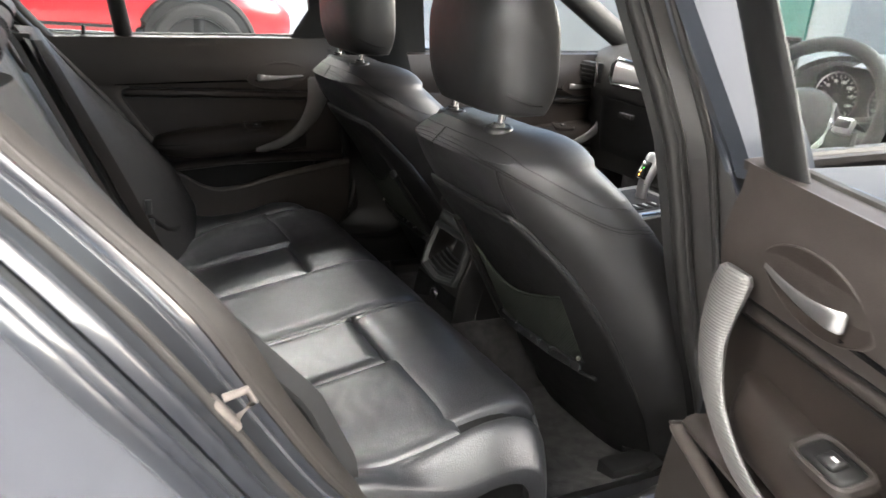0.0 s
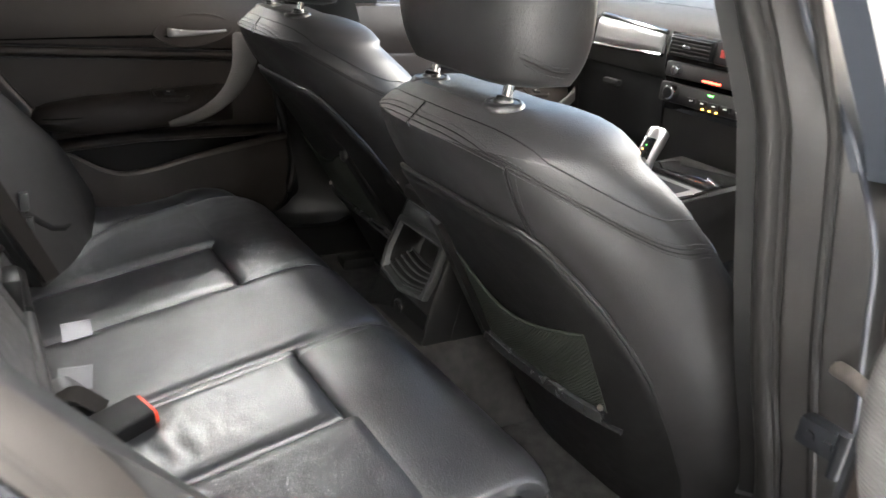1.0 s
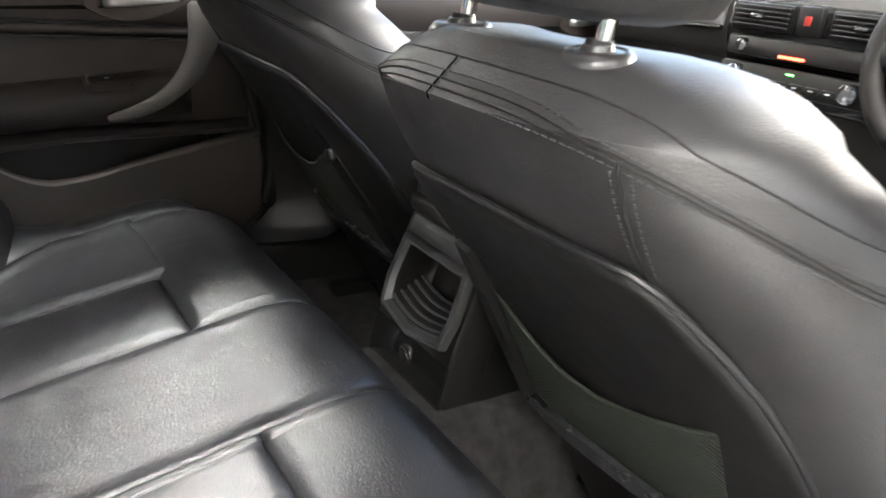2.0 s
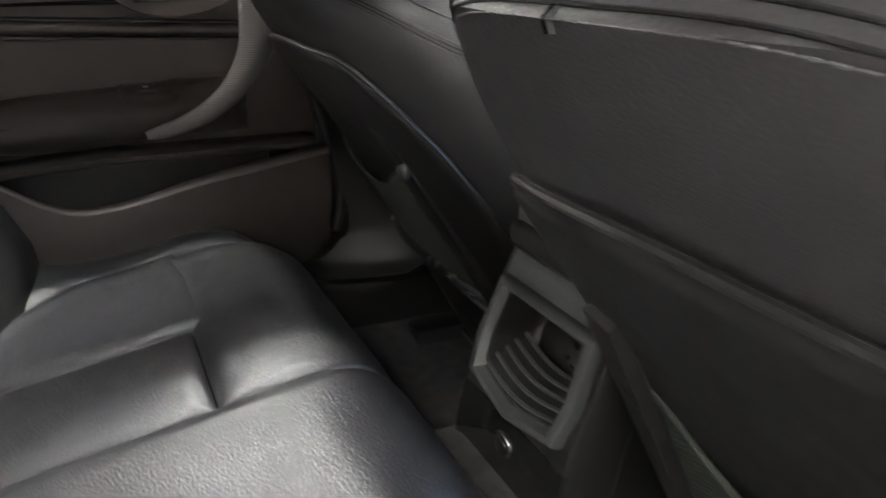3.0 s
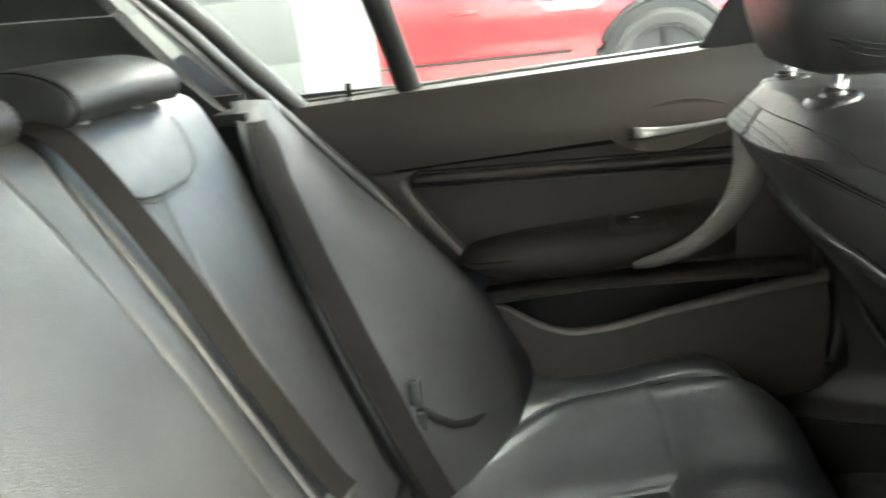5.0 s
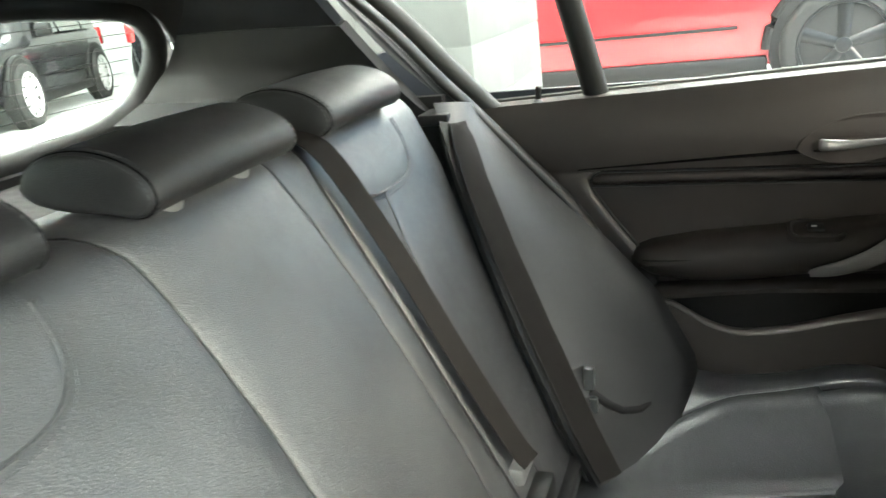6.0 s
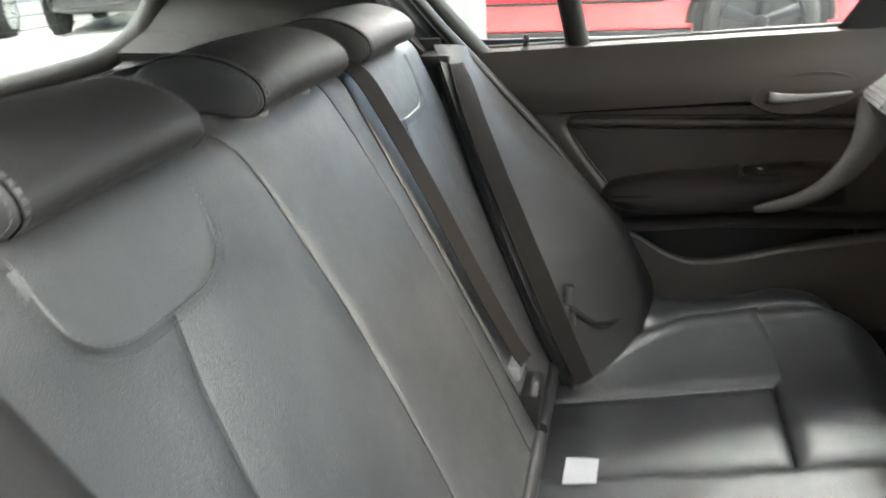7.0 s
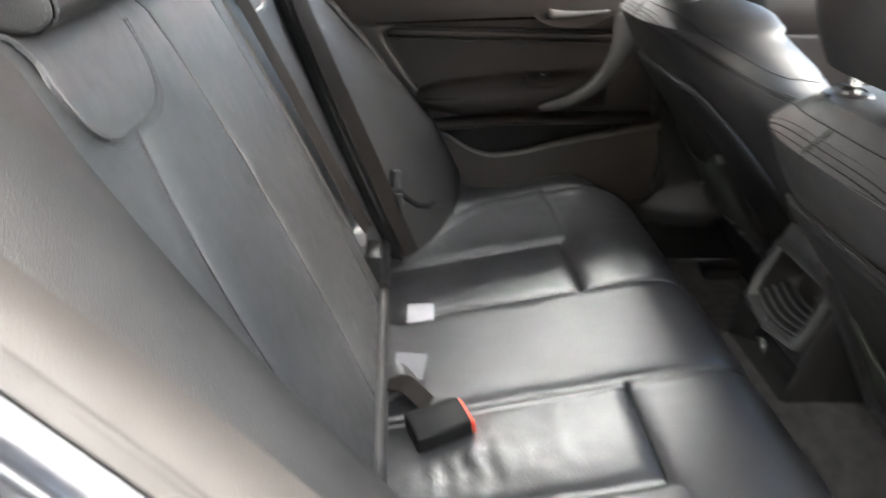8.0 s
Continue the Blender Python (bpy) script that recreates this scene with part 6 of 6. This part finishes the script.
for k in range(5):
    part("button", box((-0.118 + 0.034 * k, 1.626, 0.812), (-0.090 + 0.034 * k, 1.634, 0.824), 0.002), SHELL, clim)
    part("button_mark", box((-0.109 + 0.034 * k, 1.6252, 0.8165), (-0.099 + 0.034 * k, 1.6262, 0.819), 0.0003, 1), WHITE_INK, clim)
part("green_lamp", box((-0.06, 1.6278, 0.838), (-0.045, 1.6305, 0.8405), 0.0004, 1), LIT_GREEN, clim)
for k in range(3):
    part("amber_lamp", box((-0.07 + 0.02 * k, 1.6282, 0.803), (-0.064 + 0.02 * k, 1.6305, 0.806), 0.0004, 1), LIT_AMBER, clim)
part("screen", box((-0.06, 1.70, 1.00), (0.14, 1.715, 1.10), 0.006), GLOSS_BLACK, dash, "upright black display screen")
part("screen_bezel", tube([V(-0.06, 1.698, 0.995), V(-0.062, 1.698, 1.102), V(0.142, 1.698, 1.102)], 0.004, 6), SHELL, dash)
side = part("side_vent", box((-0.685, 1.655, 0.885), (-0.59, 1.69, 0.955), 0.01), SHELL, dash, "side air vent with chrome edge")
for k in range(4):
    part("slat", box((-0.68, 1.648, 0.896 + 0.014 * k), (-0.60, 1.66, 0.901 + 0.014 * k), 0.001, 1), TRIM_GREY, side)
part("vent_edge", tube([V(-0.585, 1.650, 0.962), V(-0.578, 1.650, 0.92), V(-0.588, 1.655, 0.878)], 0.005, 8), CHROME, side)
glove = part("glove_box", slab(lambda u, v: at_z(lerp(-0.60, -0.235, u), lerp(0.66, 0.845, v), 0.008), 20, 12, 0.012, 0.006, 0.012), SHELL, dash, "black glove box lid")
part("glove_latch", box((-0.445, 1.655, 0.798), (-0.385, 1.675, 0.815), 0.004), TRIM_GREY, glove)
part("top_stitching", stitches([dface(x / 100, 0.80, 0.0) + V(0, 0, 0.002) for x in range(-62, 63, 2)], 0.012, 0.008, 0.0009), THREAD, dash)
binn = part("instrument_hood", slab(lambda u, v: V(0.385 + 0.17 * math.cos(math.pi * u), 1.575 + 0.16 * v, 0.955 + 0.115 * math.sin(math.pi * u) + 0.01 * v), 24, 8, 0.012), SHELL, dash, "black instrument hood")
part("instrument_back", box((0.24, 1.646, 0.925), (0.53, 1.70, 1.055), 0.02, 3), DIAL, binn)
for gx in (0.320, 0.460):
    gauge = part("gauge", disc((gx, 1.6450, 0.985), (0, -1, 0.0), 0.056, 0.008, 40, 0.003), DIAL, dash, "round black dial with white figures")
    bm = loft([[V(gx + r * math.cos(2 * math.pi * k / 40), y, 0.985 + r * math.sin(2 * math.pi * k / 40)) for k in range(40)] for r, y in ((0.054, 1.6380), (0.054, 1.6340), (0.058, 1.6330), (0.058, 1.6380))], False)
    part("gauge_ring", bm, CHROME, gauge)
    for k in range(21):
        a = radians(225 - 270 * k / 20)
        r0 = 0.043 if k % 2 == 0 else 0.046
        part("tick", tube([V(gx + q * math.cos(a), 1.6360, 0.985 + q * math.sin(a)) for q in (r0, 0.050)], 0.0009, 4), WHITE_INK, gauge)
    part("needle", tube([V(gx, 1.6340, 0.985), V(gx - 0.040, 1.6340, 0.968)], 0.0014, 6), WHITE_INK, gauge)
    part("needle_hub", disc((gx, 1.6365, 0.985), (0, -1, 0), 0.008, 0.006, 18, 0.002), SHELL, gauge)
    for k, word in enumerate(("20", "40", "60", "80", "100", "120", "140", "160")):
        a = radians(205 - 230 * k / 7)
        cu = bpy.data.curves.new("figure", "FONT")
        cu.body, cu.size, cu.align_x, cu.align_y = word, 0.010, "CENTER", "CENTER"
        tmp = bpy.data.objects.new("figure", cu)
        me = bpy.data.meshes.new_from_object(tmp)
        bpy.data.objects.remove(tmp)
        bm = bmesh.new()
        bm.from_mesh(me)
        ext = bmesh.ops.extrude_face_region(bm, geom=list(bm.faces))
        bmesh.ops.translate(bm, verts=[g for g in ext["geom"] if isinstance(g, bmesh.types.BMVert)], vec=(0, 0, 0.0006))
        bmesh.ops.transform(bm, matrix=pose(gx + 0.036 * math.cos(a), 1.6365, 0.985 + 0.036 * math.sin(a), 90, 0, 0), verts=bm.verts)
        part("figure", bm, WHITE_INK, gauge, smooth=False)

# ---- steering wheel ----
RIM_HIDE = mat("dark_wheel_leather", (0.010, 0.0088, 0.0080), 0.5, vary=0.2, grain=0.3, grain_scale=420, cells=True, spec=0.15)
sw = thing("steering_wheel", (0.36, 1.50, 0.94), "black leather three-spoke steering wheel with silver spoke trim", "steering wheel")
WM = Matrix.Translation((0.36, 1.475, 0.94)) @ pose(0, 0, 0, -23, 0, 0)


def wp(x, y, z):
    return WM @ V(x, y, z)


bm = bmesh.new()
N = 64
rings = []
for k in range(N):
    a = 2 * math.pi * k / N
    c = V(math.cos(a), 0, math.sin(a))
    rings.append([wp(*(c * (0.178 + 0.0165 * math.cos(b)) + V(0, 0.0155 * math.sin(b), 0))) for b in [2 * math.pi * j / 14 for j in range(14)]])
rings.append(rings[0])
part("rim", loft(rings, False), RIM_HIDE, sw, "thick leather rim")
rings = [[wp(r * math.cos(a) * (1.0 if math.sin(a) > 0 else 1 - 0.1 * abs(math.sin(a))), y, r * 0.92 * math.sin(a) - 0.005) for a in [2 * math.pi * k / 40 for k in range(40)]] for r, y in ((0.060, 0.05), (0.082, 0.02), (0.084, 0.0), (0.080, -0.016), (0.066, -0.026), (0.035, -0.031), (0.002, -0.032))]
part("airbag_cover", loft(rings), SHELL, sw, "round black hub cover")
badge = part("badge", disc(wp(0, -0.030, 0.0), WM.to_3x3() @ V(0, -1, 0), 0.022, 0.004, 32, 0.0015), CHROME, sw, "round hub badge")
for a0, m in ((0, WHITE_INK), (90, mat("badge_blue", (0.02, 0.18, 0.55), 0.2, vary=0.02)), (180, WHITE_INK), (270, mat("badge_blue", (0.02, 0.18, 0.55), 0.2, vary=0.02))):
    bm = bmesh.new()
    arc = [wp(0, -0.0348, 0)] + [wp(0.0135 * math.cos(radians(a0 + 9 * k)), -0.0348, 0.0135 * math.sin(radians(a0 + 9 * k))) for k in range(11)]
    fv = [bm.verts.new(p) for p in arc]
    fc = bm.faces.new(fv)
    ext = bmesh.ops.extrude_face_region(bm, geom=[fc])
    bmesh.ops.translate(bm, verts=[g for g in ext["geom"] if isinstance(g, bmesh.types.BMVert)], vec=WM.to_3x3() @ V(0, 0.0006, 0))
    part("badge_quarter", bm, m, badge)
for sd in (1, -1):
    sp_ = part("spoke", tube([wp(sd * q, -0.004 * (1 - q / 0.18), -0.012 - 0.02 * (q / 0.18)) for q in (0.06, 0.10, 0.14, 0.172)], 0.030, 14, None, 0.4, WM.to_3x3() @ V(0, 0, 1)), SHELL, sw)
    part("spoke_trim", tube([wp(sd * 0.078, -0.024, 0.040), wp(sd * 0.092, -0.022, 0.0), wp(sd * 0.088, -0.020, -0.045), wp(sd * 0.06, -0.016, -0.085)], 0.006, 8), SILVER, sp_, "silver spoke trim")
    part("button_block", box((sd * 0.118 - 0.020, -0.024, -0.018), (sd * 0.118 + 0.020, -0.008, 0.018), 0.005, 2, None, WM), SILVER, sp_, "silver button block")
    part("rocker", box((sd * 0.118 - 0.016, -0.0275, -0.005), (sd * 0.118 + 0.016, -0.022, 0.012), 0.002, 2, None, WM), SHELL, sp_)
part("lower_spoke", tube([wp(0, 0.0, -0.06), wp(0, 0.0, -0.12), wp(0, 0.002, -0.172)], 0.028, 12, None, 0.4, (1, 0, 0)), SHELL, sw)
part("column_cowl", tube([V(0.36, 1.50, 0.93), V(0.36, 1.62, 0.89), V(0.36, 1.70, 0.86)], 0.055, 14), SHELL, sw, "black column cowl")
part("stalk", tube([V(0.40, 1.53, 0.94), V(0.50, 1.53, 0.965)], 0.007, 8), SHELL, sw)
part("stalk", tube([V(0.32, 1.53, 0.94), V(0.22, 1.53, 0.965)], 0.007, 8), SHELL, sw)
